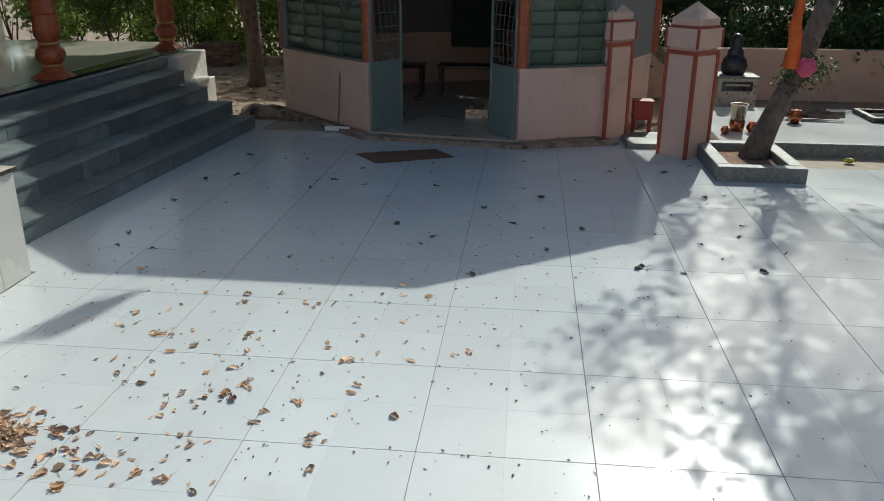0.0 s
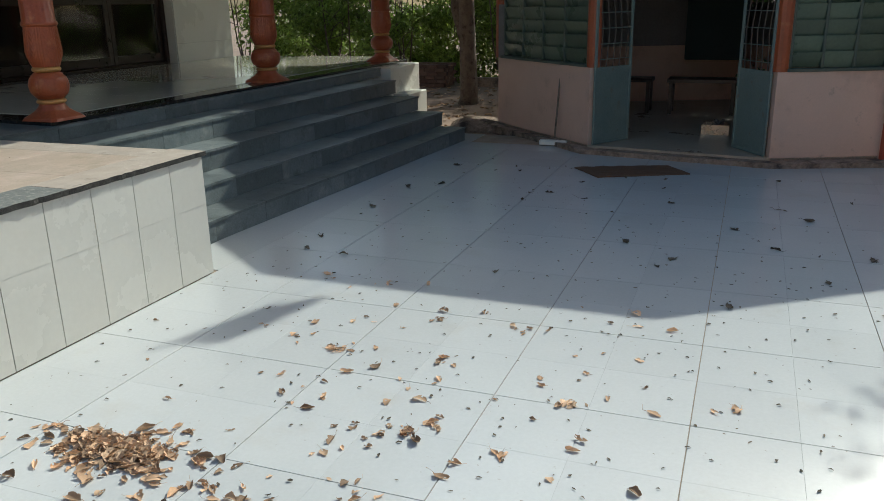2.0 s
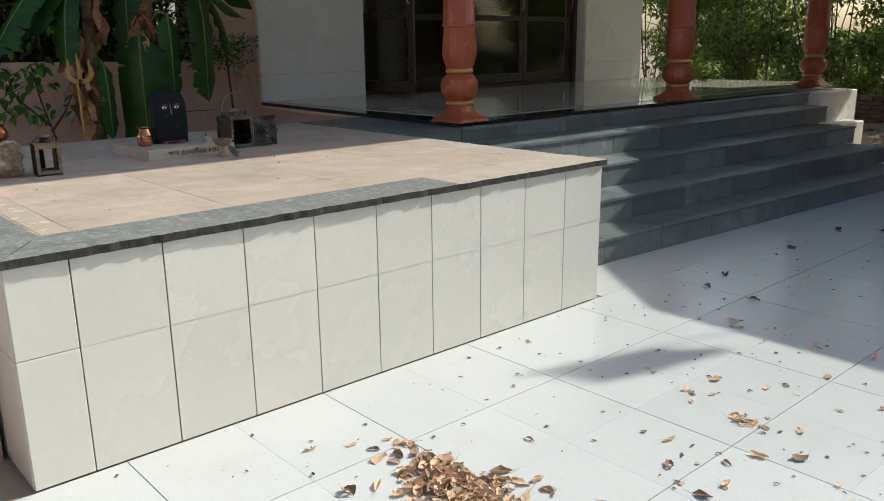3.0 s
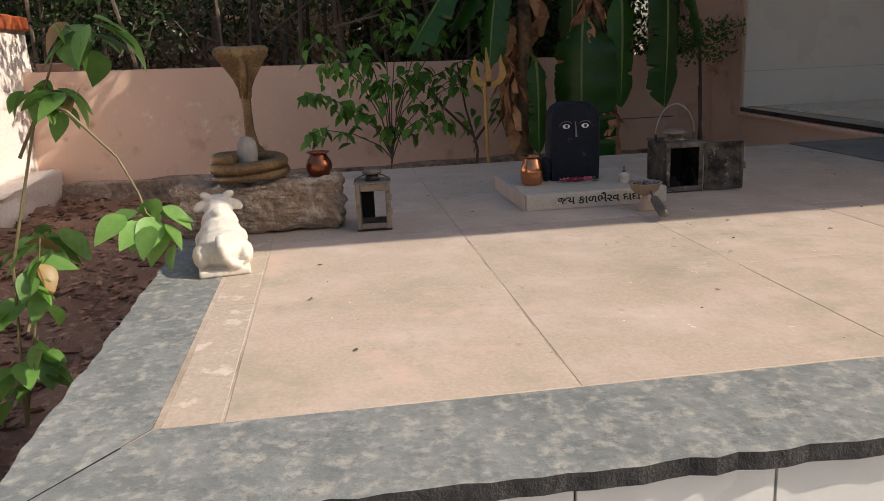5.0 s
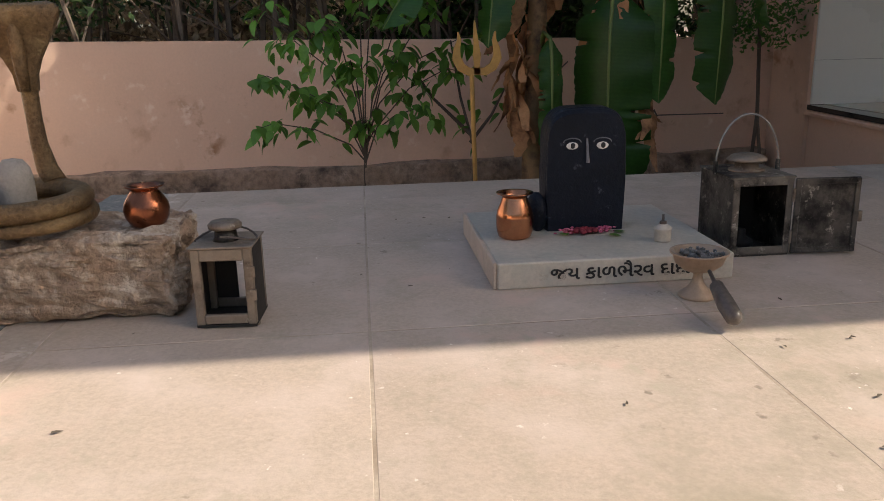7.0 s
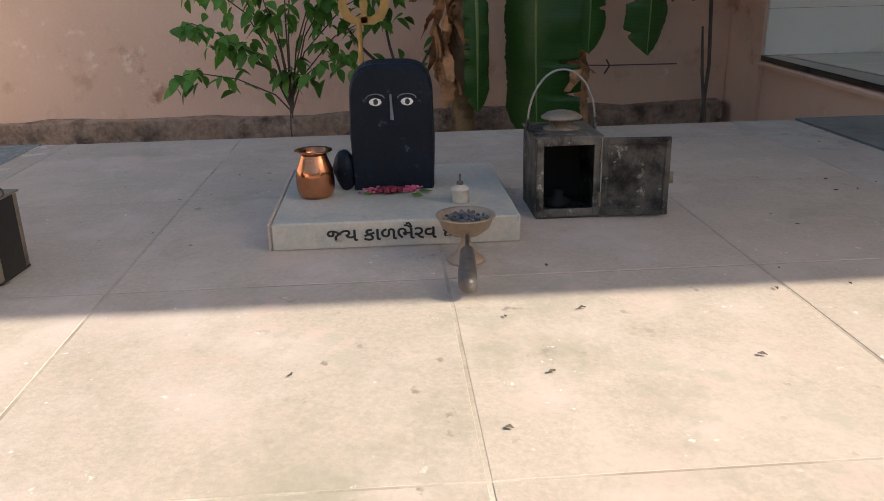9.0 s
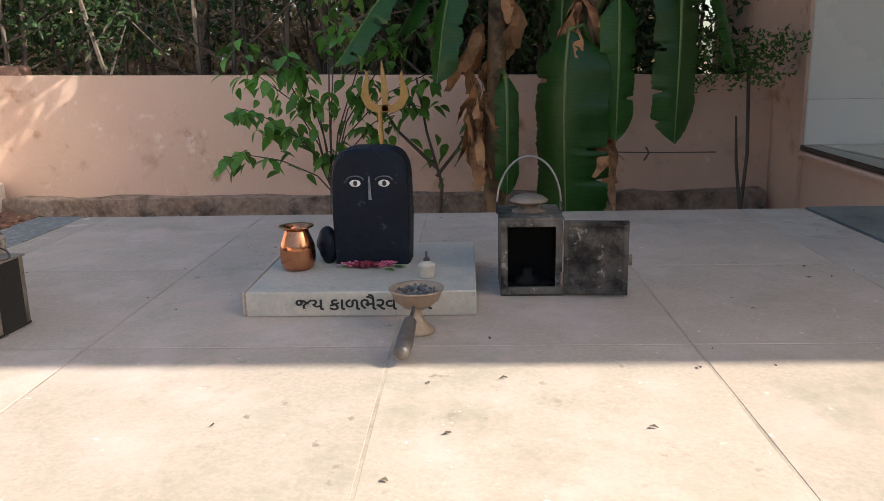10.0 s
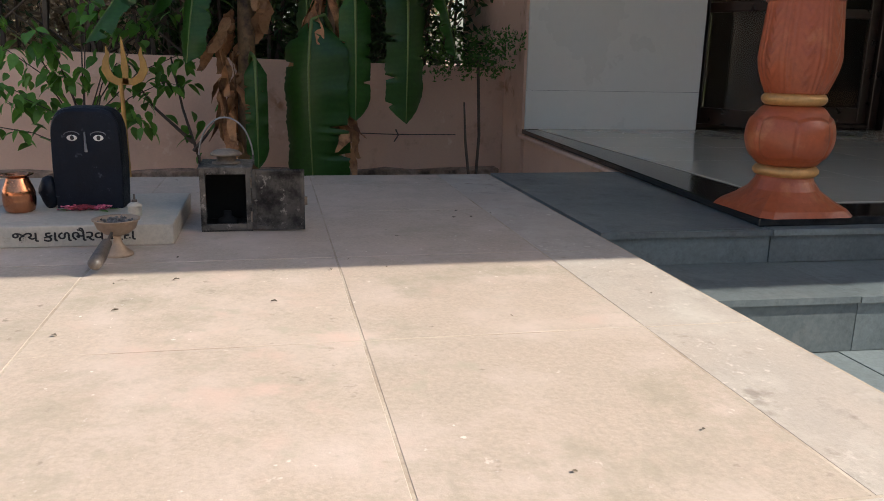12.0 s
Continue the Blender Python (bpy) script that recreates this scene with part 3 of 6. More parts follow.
def column(m):
    c = thing("carved_column", m, "terracotta painted carved column with gold rings", "column", "porch columns")
    b = bmesh.new()
    n = 8
    rings = []
    for s, h in ((0.155, 0.0), (0.15, 0.02), (0.125, 0.045), (0.10, 0.075), (0.085, 0.105), (0.08, 0.12)):
        mix = min(1.0, h / 0.09)
        ring = []
        for k in range(32):
            a = 2 * math.pi * (k + 0.5) / 32
            sq = 1 / max(abs(math.cos(a)), abs(math.sin(a)))
            r = s * ((1 - mix) * sq + mix)
            ring.append(b.verts.new((r * math.cos(a), r * math.sin(a), h)))
        rings.append(ring)
    for r0, r1 in zip(rings, rings[1:]):
        for k in range(32):
            b.faces.new((r0[k], r0[(k + 1) % 32], r1[(k + 1) % 32], r1[k]))
    b.faces.new(rings[0][::-1]), b.faces.new(rings[-1])
    part("flared_base", b, M_TERRA, c)
    part("lower_ring", lathe(bmesh.new(), [(0.07, 0.115), (0.088, 0.12), (0.095, 0.13), (0.095, 0.14), (0.088, 0.15), (0.07, 0.155)], 28), M_GOLD, c, "gold painted ring", True)
    pot = [(0.075 + 0.047 * math.sin(math.pi * u) ** 0.6, 0.152 + 0.2 * u) for u in (i / 40 for i in range(41))]

    def petals(h, a):
        arch = abs(math.cos(3.5 * a))
        lo, hi = 0.176 + 0.014 * (1 - arch ** 0.6), 0.318 - 0.016 * (1 - arch ** 0.6)
        proud = min(1.0, max(0.0, (h - lo) / 0.004)) * min(1.0, max(0.0, (hi - h) / 0.004))
        return 1 + 0.05 * proud - 0.045 * max(0.0, 1 - arch * 7) * proud

    part("carved_bulb", lathe(bmesh.new(), pot, 140, petals), M_TERRA, c, "", True)
    part("upper_ring", lathe(bmesh.new(), [(0.07, 0.35), (0.085, 0.355), (0.093, 0.367), (0.093, 0.377), (0.085, 0.389), (0.07, 0.395)], 28), M_GOLD, c, "gold painted ring", True)
    bulge = [(0.084 + 0.029 * math.sin(min(1, u * 2.4) * math.pi / 2) - 0.012 * max(0, u - 0.4) / 0.6, 0.391 + 0.294 * u) for u in (i / 60 for i in range(61))]

    def leaves(h, a):
        t = (a * 7 / (2 * math.pi)) % 1.0 - 0.5
        edge = math.exp(-((abs(t) - 0.5) / 0.05) ** 2) + 0.7 * math.exp(-((abs(t) - 0.34) / 0.04) ** 2)
        veins = 0.5 + 0.5 * math.cos(150 * h - 26 * abs(t))
        return 1 + 0.05 * edge + 0.028 * veins * max(0.0, 1 - abs(t) / 0.3) * (1 if h < 0.66 else 0)

    part("leaf_carved_shaft", lathe(bmesh.new(), bulge, 168, leaves), M_TERRA, c, "", True)
    shaft = [(0.105, 0.68), (0.115, 0.695), (0.112, 0.71), (0.104, 0.72), (0.098, 1.2), (0.092, 1.9), (0.10, 1.95), (0.12, 2.05), (0.14, 2.2), (0.14, 2.3)]
    part("fluted_shaft", lathe(bmesh.new(), shaft, 80, lambda h, a: 1 + (0.03 * (abs(math.cos(10 * a)) - 0.5) if 0.72 <= h < 1.95 else 0)), M_TERRA, c, "", True)
    return c


WIDE = Matrix.Diagonal((1.11, 1.11, 1.0, 1.0))
col = column(pose(-1.90, 0.745, PORCH_Z) @ WIDE)
copy_thing(col, pose(-1.90, 3.72, PORCH_Z) @ WIDE)
copy_thing(col, pose(-1.90, 6.72, PORCH_Z) @ WIDE)
solo("column_plinth", boxm(-2.0, -1.45, 6.0, 7.0, -0.05, 0.765, 0.01), M_WHITEBOARD, "white block beside the far end of the stairs", "plinth", "structure")
solo("column_plinth", boxm(-1.44, -1.22, 6.05, 6.7, -0.05, 0.42, 0.01), M_WHITEBOARD, "low white block at the foot of the stairs", "plinth", "structure")

# ---- boundary walls round the shrine ----
bm = bmesh.new()
prism(bm, [(-5.4, -4.6), (-5.4, 0.76), (-5.62, 0.76), (-5.62, -4.6)], 0.0, 1.21)
for v in bm.verts:
    if v.co.z > 1 and v.co.y < -4:
        v.co.z = 1.30
bmesh.ops.subdivide_edges(bm, edges=list(bm.edges), cuts=30, use_grid_fill=True)
roughened(bm, 0.006, 3.0, 2)
solo("wall_west", bm, M_PINK, "pink plastered garden wall with rust stains", "wall", "structure")
bm = rough_block(-5.42, -5.28, -4.5, 0.7, 0.2, 0.47, 24, 0.03, 5, 3)
solo("wall_footing", bm, M_RUBBLE, "rough stone footing of the pink wall", "footing", "structure")
bm = boxm(-5.6, -2.2, -4.85, -4.6, -0.05, 1.60)
bmesh.ops.subdivide_edges(bm, edges=list(bm.edges), cuts=20, use_grid_fill=True)
roughened(bm, 0.008, 4.0, 5)
solo("wall_south", bm, M_PINK_LIT, "pink plastered wall, full sun put into its pale colour", "wall", "structure")
solo("wall_cap", rough_block(-5.6, -5.05, -4.9, -4.56, 1.60, 1.70, 3, 0.01, 9, 4), M_TERRA, "orange brick coping on the wall end", "coping", "structure")
bm = rough_block(-5.35, -2.3, -4.62, -4.42, 0.15, 0.58, 16, 0.05, 4, 6)
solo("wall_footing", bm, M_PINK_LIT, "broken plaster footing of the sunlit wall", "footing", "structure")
solo("brick", rough_block(-5.58, -5.42, -4.5, -4.25, 1.29, 1.36, 2, 0.006, 9, 5), M_BRICK, "loose brick lying on the garden wall", "brick")
# planting bed
bm = bmesh.new()
N = 60
grid = [[bm.verts.new((-5.4 + 5.1 * i / N, -4.62 + 5.35 * j / N, 0.27 + 0.05 * noise.noise(Vector((i * 0.35, j * 0.35, 0))) + 0.03 * noise.noise(Vector((i * 0.9, j * 0.9, 3))) + (0.12 * max(0, 1 - j / 18)))) for j in range(N + 1)] for i in range(N + 1)]
for i in range(N):
    for j in range(N):
        x, y = -5.4 + 5.1 * (i + 0.5) / N, -4.62 + 5.35 * (j + 0.5) / N
        if not (x > -2.9 and -2.8 < y):
            bm.faces.new((grid[i][j], grid[i + 1][j], grid[i + 1][j + 1], grid[i][j + 1]))
bmesh.ops.delete(bm, geom=[v for v in bm.verts if not v.link_faces], context="VERTS")
solo("planting_bed", bm, M_SOIL, "brown soil bed with dry leaf litter", "soil", "structure", True)
bm = rough_block(-0.62, -0.30, -6.5, -2.905, -0.05, 0.50, 10, 0.006, 8, 7, 0.012)
solo("wall_bed", bm, M_PEACH, "low pale pink plastered bed wall", "wall", "structure")
# Unseen walls added to enclose the courtyard; the east one backs glass reflections
solo("wall_far_south", boxm(-6, 12, -9.2, -9.0, -0.05, 2.2), M_PINK, "unseen pink wall added to enclose the courtyard", "wall", "structure")
solo("wall_east", boxm(9.6, 9.8, -9.0, 8.58, -0.05, 2.2), M_PINK, "unseen pink wall added to enclose the courtyard", "wall", "structure")

# ---- pavilion ----
pav = thing("pavilion", pose(0, 0, 0), "peach walled many-sided pavilion with green louvred windows", "pavilion", kind="structure")
PA, PB, PC, PD = (0.0, 6.16), (1.45, 4.72), (3.29, 4.42), (4.35, 4.85)
PE, PF, PG, PH = (5.0, 6.3), (4.7, 8.3), (2.9, 9.5), (0.7, 8.6)
for a, b in ((PA, PB), (PC, PD), (PD, PE), (PE, PF), (PF, PG), (PG, PH), (PH, PA)):
    part("parapet", wall_run(bmesh.new(), a, b, 0.14, -0.05, 0.90), M_POST, pav)
part("plinth", prism(bmesh.new(), [PA, PB, PC, PD, PE, PF, PG, PH], -0.05, 0.075), M_DARKIN, pav, "grey stone floor")
bm = bmesh.new()
prism(bm, [(-0.08, 6.08), (1.4, 4.58), (3.3, 4.27), (4.5, 4.66), (4.3, 4.95), (3.3, 4.5), (1.5, 4.85), (0.05, 6.25)], -0.05, 0.05)
part("apron", bm, M_RUBBLE, pav)
for p in (PA, PB, PC, PE, PF, PG, PH):
    part("corner_post", lathe(bmesh.new(), [(0.075, 0.9), (0.075, 2.6)], 12, c=(p[0] + 0.02, p[1] + 0.08, 0)), M_TERRA, pav, "red-brown post")


def louvre_window(a, b, cols, rows=6):
    d = Vector((b[0] - a[0], b[1] - a[1], 0))
    w = d.length
    ang = math.degrees(math.atan2(d.y, d.x))
    o = thing("louvred_window", pose(a[0], a[1], 0.9, 0, 0, ang), "dusty green louvred window in a metal frame", "window", "pavilion windows", kind="structure")
    x0, x1 = 0.12, w - 0.1
    part("sill", boxm(x0 - 0.03, x1 + 0.03, -0.02, 0.12, 0.0, 0.03, 0.004), M_WINFRAME, o)
    cw = (x1 - x0) / cols
    for c in range(cols + 1):
        part("mullion", boxm(x0 + c * cw - 0.014, x0 + c * cw + 0.014, 0.02, 0.07, 0.03, 1.5, 0.003), M_WINFRAME, o)
    part("top_rail", boxm(x0, x1, 0.02, 0.07, 1.5, 1.54), M_WINFRAME, o)
    pane = None
    for c in range(cols):
        for r in range(10):
            ob = part("pane", boxm(x0 + c * cw + 0.016, x0 + (c + 1) * cw - 0.016, -0.004, 0.004, -0.078, 0.078), M_KGLASS, o)
            ob.matrix_basis = pose(0, 0.045, 0.11 + 0.145 * r, 14 if (c + r) % 5 else 24)
    return o


louvre_window(PA, PB, 4)
louvre_window(PC, PD, 3)


def gate_leaf(m):
    g = thing("door_leaf", m, "open grey-green metal door leaf with a grille above", "door", "pavilion door leaves")
    w = 0.58
    bm = bmesh.new()
    for a, b, p, q in ((0, 0.03, 0, 2.1), (w - 0.03, w, 0, 2.1), (0.03, w - 0.03, 0, 0.03), (0.03, w - 0.03, 0.78, 0.82), (0.03, w - 0.03, 2.06, 2.1)):
        box(bm, a, b, -0.012, 0.012, p, q, 0.003)
    part("frame", bm, M_GREENFRAME, g)
    part("sheet", boxm(0.03, w - 0.03, -0.004, 0.004, 0.03, 0.78), M_GREENFRAME, g)
    for i in range(5):
        x = 0.08 + 0.1 * i
        part("bar", tube(bmesh.new(), [(x, 0, 0.82), (x + 0.03, 0, 1.2), (x - 0.03, 0, 1.6), (x, 0, 2.06)], 0.006, 5), M_WIRE, g)
    for i in range(7):
        part("cross_bar", tube(bmesh.new(), [(0.03, 0, 0.9 + 0.16 * i), (w - 0.03, 0, 0.9 + 0.16 * i)], 0.005, 5), M_GREENFRAME, g)
    return g


leaf = gate_leaf(pose(1.50, 4.72, 0.08, 0, 0, 58))
copy_thing(leaf, pose(3.24, 4.47, 0.08, 0, 0, 122))
# eight-sided roof with a flag on top
rc = Vector((2.7, 7.15))
fx0, fx1, fy = 1.53, 3.93, 4.09
bm = bmesh.new()
out = [(fx0, fy), (fx1, fy), (fx1 + 1.72, fy + 1.24), (fx1 + 2.1, 7.2), (fx1 + 1.7, 9.2), (fx1, 10.3), (fx0, 10.3), (fx0 - 2.8, 9.6), (fx0 - 2.9, 7.2), (fx0 - 1.8, fy + 1.3)]
lo, hi = [bm.verts.new((*p, 3.06)) for p in out], [bm.verts.new((*p, 3.18)) for p in out]
apex = bm.verts.new((rc.x, rc.y, 4.3))
bm.faces.new(lo[::-1])
for i in range(len(out)):
    j = (i + 1) % len(out)
    bm.faces.new((lo[i], lo[j], hi[j], hi[i])), bm.faces.new((hi[i], hi[j], apex))
part("roof", bm, M_ROOF, pav, "shallow pointed concrete roof")
flag = thing("roof_flag", pose(2.9, 7.0, 4.2), "saffron cloth flag drooping on a thin pole", "flag")
part("pole", tube(bmesh.new(), [(0, 0, -0.2), (0, 0, 2.2)], 0.008, 8), M_WIRE, flag)
bm = bmesh.new()
for i in range(9):
    for s in range(4):
        x = 0.3 * s / 3 * (1 - 0.25 * abs(i / 8 - 0.4))
        bm.verts.new((x * 0.8, 0.04 * math.sin(s * 1.7 + i * 0.5), 2.17 - 0.07 * i - 0.05 * s))
bm.verts.ensure_lookup_table()
for i in range(8):
    for s in range(3):
        bm.faces.new([bm.verts[k] for k in (4 * i + s, 4 * i + 4 + s, 4 * i + 5 + s, 4 * i + 1 + s)])
cl = part("cloth", bm, M_SAFFRON, flag)
cl.modifiers.new("thick", "SOLIDIFY").thickness = 0.002
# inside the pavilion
# Walls close the sides to keep the inside dim; grey darkened for that shade
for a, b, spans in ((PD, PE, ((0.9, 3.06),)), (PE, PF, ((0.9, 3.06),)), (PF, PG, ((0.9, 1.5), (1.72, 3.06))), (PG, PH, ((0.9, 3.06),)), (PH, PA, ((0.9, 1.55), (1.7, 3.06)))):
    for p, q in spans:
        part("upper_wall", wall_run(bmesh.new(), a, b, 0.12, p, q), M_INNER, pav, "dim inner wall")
for a, b in ((PA, PB), (PB, PC), (PC, PD)):
    part("head_beam", wall_run(bmesh.new(), a, b, 0.14, 2.45, 3.06), M_POST, pav)
solo("notice_cloth", boxm(2.15, 2.95, 8.1, 8.16, 0.75, 2.4, 0.01), mat("dark_green_cloth", (0.015, 0.03, 0.03), (0.025, 0.04, 0.038), 0.8), "dark green cloth hanging inside the pavilion", "curtain")
for nm, x in (("bench", 2.45), ("bench", 1.35)):
    t = thing(nm, pose(x, 7.6, 0.075), "low dark bench inside the pavilion", "bench", "pavilion benches")
    part("seat", boxm(-0.45, 0.45, -0.2, 0.2, 0.42, 0.47, 0.006), M_DARKWOOD, t)
    for a in (-0.4, 0.4):
        for b in (-0.16, 0.16):
            part("leg", boxm(a - 0.025, a + 0.025, b - 0.025, b + 0.025, 0, 0.42), M_DARKWOOD, t)
fire = thing("fire_pan", pose(2.72, 5.9, 0.075), "small square steel fire pan on the pavilion floor", "fire pan")
bm = bmesh.new()
for a in ((-0.15, 0.15, -0.15, -0.12), (-0.15, 0.15, 0.12, 0.15), (-0.15, -0.12, -0.12, 0.12), (0.12, 0.15, -0.12, 0.12)):
    box(bm, *a, 0.05, 0.11)
box(bm, -0.15, 0.15, -0.15, 0.15, 0.0, 0.05)
part("pan", bm, M_STEEL, fire)
bm = bmesh.new()
for i in range(8):
    tube(bm, [(random.uniform(-0.1, 0.1), random.uniform(-0.1, 0.1), 0.06), (random.uniform(-0.12, 0.12), random.uniform(-0.12, 0.12), 0.15)], 0.012, 5)
part("ash_sticks", bm, M_ASH, fire)
br = thing("broom", pose(1.02, 5.0, 0.01), "long handled broom leaning on the pavilion wall", "broom")
part("handle", tube(bmesh.new(), [(0.0, 0.0, 0.08), (0.02, 0.19, 0.93)], 0.011, 8), M_TIN_PALE, br)
bm = boxm(-0.17, 0.15, -0.05, 0.02, 0.0, 0.06, 0.012, 2)
part("head", bm, M_WHITEBOARD, br, "pale broad broom head")
bm = bmesh.new()
N1, N2 = 24, 10
c0, c1, c2, c3 = Vector((1.50, 3.80)), Vector((1.80, 3.42)), Vector((2.60, 3.80)), Vector((2.35, 4.14))
g = []
for i in range(N1 + 1):
    for j in range(N2 + 1):
        u, v = i / N1, j / N2
        p = c1.lerp(c2, u).lerp(c0.lerp(c3, u), v)
        bm.verts.new((p.x, p.y, 0.012 + 0.012 * abs(noise.noise(Vector((u * 5, v * 4, 1))))))
bm.verts.ensure_lookup_table()
for i in range(N1):
    for j in range(N2):
        a = i * (N2 + 1) + j
        bm.faces.new([bm.verts[k] for k in (a, a + N2 + 1, a + N2 + 2, a + 1)])
ob = solo("door_mat", bm, M_MAT, "worn brown coir mat before the pavilion door", "mat")
ob.modifiers.new("thick", "SOLIDIFY").thickness = 0.012


# ---- gate posts ----
def gate_post(m):
    p = thing("gate_post", m, "peach painted gate post with red lines and a pointed cap", "gate post", "gate posts")
    s = 0.185
    part("shaft", boxm(-s, s, -s, s, -0.05, 1.12, 0.01), M_POST, p)
    part("red_band", boxm(-s - 0.012, s + 0.012, -s - 0.012, s + 0.012, 1.12, 1.16), M_REDLINE, p)
    part("neck", boxm(-s + 0.01, s - 0.01, -s + 0.01, s - 0.01, 1.16, 1.19), M_POST, p)
    part("cap_block", boxm(-s - 0.02, s + 0.02, -s - 0.02, s + 0.02, 1.19, 1.39, 0.006), M_POST, p)
    part("cap_band", boxm(-s + 0.0, s - 0.0, -s + 0.0, s - 0.0, 1.39, 1.42), M_REDLINE, p)
    bm = bmesh.new()
    q = [bm.verts.new((a * (s - 0.01), b * (s - 0.01), z)) for z, k in ((1.42, 1), (1.49, 1)) for a, b in ((-1, -1), (1, -1), (1, 1), (-1, 1))]
    top = bm.verts.new((0, 0, 1.66))
    bm.faces.new(q[3::-1])
    for i in range(4):
        j = (i + 1) % 4
        bm.faces.new((q[i], q[j], q[4 + j], q[4 + i])), bm.faces.new((q[4 + i], q[4 + j], top))
    part("pointed_cap", bm, M_POST, p)
    for a, b in ((-1, -1), (1, -1), (1, 1), (-1, 1)):
        part("red_line", boxm(a * s - 0.018, a * s + 0.018, b * s - 0.018, b * s + 0.018, 0.0, 1.12), M_REDLINE, p)
        part("red_line", boxm(a * (s + 0.02) - 0.012, a * (s + 0.02) + 0.012, b * (s + 0.02) - 0.012, b * (s + 0.02) + 0.012, 1.19, 1.39), M_REDLINE, p)
    return p


post = gate_post(pose(5.15, 4.28, 0, 0, 0, 42))
copy_thing(post, pose(4.33, 5.05, 0, 0, 0, 42))
solo("gate_step", boxm(4.55, 5.1, 4.5, 5.2, -0.05, 0.06, 0.01), M_STEP, "low stone step between the gate posts", "step", "structure")
rb = thing("donation_box", pose(4.83, 5.42, -0.12), "small red metal box on thin legs", "box")
part("body", boxm(-0.12, 0.12, -0.1, 0.1, 0.3, 0.52, 0.008), M_REDBOX, rb)
part("lid", boxm(-0.13, 0.13, -0.11, 0.11, 0.52, 0.54, 0.004), M_REDBOX, rb)
for a in (-0.1, 0.1):
    for b in (-0.08, 0.08):
        part("leg", boxm(a - 0.012, a + 0.012, b - 0.012, b + 0.012, -0.06, 0.3), M_REDBOX, rb)

# ---- courtyard tree and its planter ----
pl = thing("tree_planter", pose(5.78, 3.75, 0), "square grey stone tree planter", "planter")
for x0, x1, y0, y1 in ((-0.48, 0.38, -0.62, -0.48), (-0.48, 0.38, 0.5, 0.64), (-0.48, -0.34, -0.48, 0.5), (0.24, 0.38, -0.48, 0.5)):
    part("stone_slab", boxm(x0, x1, y0, y1, -0.02, 0.15, 0.008), M_SLATE, pl)
part("soil", boxm(-0.34, 0.24, -0.48, 0.5, -0.02, 0.07), M_SOIL, pl, "dry brown soil")
tree = thing("courtyard_tree", pose(5.84, 3.95, 0.06), "leaning grey-barked tree with a sparse crown", "tree")
bm = bmesh.new()
trunk = [(0, 0, -0.05), (0.04, 0.0, 0.12), (0.13, 0.02, 0.4), (0.29, 0.06, 0.8), (0.44, 0.12, 1.2), (0.58, 0.2, 1.6), (0.75, 0.35, 2.1), (0.9, 0.6, 2.7), (1.0, 0.9, 3.2)]
tube(bm, trunk, [0.17, 0.14, 0.115, 0.105, 0.10, 0.10, 0.10, 0.095, 0.08], 16)
for tip in ((0.2, 1.2, 4.6), (1.9, 1.6, 4.4), (1.2, 2.4, 4.9), (2.4, 0.4, 4.3), (0.3, -0.1, 4.2), (1.2, 4.0, 4.8), (3.4, 3.0, 4.8), (4.0, 0.6, 4.6)):
    tube(bm, [(0.9, 0.6, 2.7), Vector((0.9, 0.6, 2.7)).lerp(Vector(tip), 0.5) + Vector((0, 0, 0.15)), tip], [0.05, 0.025, 0.008], 8)
roughened(bm, 0.015, 7, 2)
part("trunk", bm, M_BARK, tree, "", True)
crown = [(0.3, 1.3, 4.7, 1.0, 0.9, 0.7), (1.9, 1.7, 4.6, 1.1, 1.0, 0.7), (1.2, 2.6, 5.0, 1.1, 1.0, 0.7), (2.6, 0.3, 4.4, 1.0, 0.9, 0.6), (0.4, -0.2, 4.2, 0.7, 0.6, 0.5), (3.4, 1.6, 4.7, 1.0, 1.0, 0.6), (1.5, 0.6, 5.2, 1.0, 0.9, 0.6), (2.6, -1.0, 4.2, 0.8, 0.8, 0.5), (0.9, 4.0, 4.9, 1.0, 0.9, 0.5), (2.2, 3.6, 4.8, 1.0, 0.9, 0.5), (3.4, 3.2, 4.9, 1.0, 0.9, 0.5), (4.2, 0.4, 4.6, 1.0, 1.0, 0.5), (0.5, 0.0, 4.6, 0.8, 0.7, 0.5), (1.2, -0.5, 4.4, 0.9, 0.8, 0.5)]
crown = [(x + 0.2, y, z, a, b, c) for x, y, z, a, b, c in crown]
leaf_cloud("crown", M_FOLIAGE, 20500, crown, 0.085, 21, "sparse small leaves", "", tree)
fl = thing("saffron_flag", pose(6.1, 3.8, 0.75), "saffron and pink cloths tied round the tree", "cloth")
bm = bmesh.new()
for i in range(13):
    for k in range(10):
        u, a = i / 12, 2 * math.pi * k / 10
        r = (0.075 - 0.045 * u) * (1 + 0.35 * math.sin(3 * a + 9 * u) + 0.15 * math.sin(7 * a - 14 * u))
        bm.verts.new((-0.1 + r * math.cos(a), -0.14 + r * math.sin(a) * 0.6, 0.30 + 0.75 * u))
bm.verts.ensure_lookup_table()
for i in range(12):
    for k in range(10):
        bm.faces.new([bm.verts[q] for q in (i * 10 + k, i * 10 + (k + 1) % 10, (i + 1) * 10 + (k + 1) % 10, (i + 1) * 10 + k)])
part("saffron_cloth", bm, M_SAFFRON, fl, "saffron cloth", True)
part("pink_ribbon", roughened(ball(bmesh.new(), (0.05, -0.14, 0.32), 0.1, 1, 0.6, 0.9, sub=3), 0.03, 12), M_PINKCLOTH, fl, "faded pink ribbon", True)

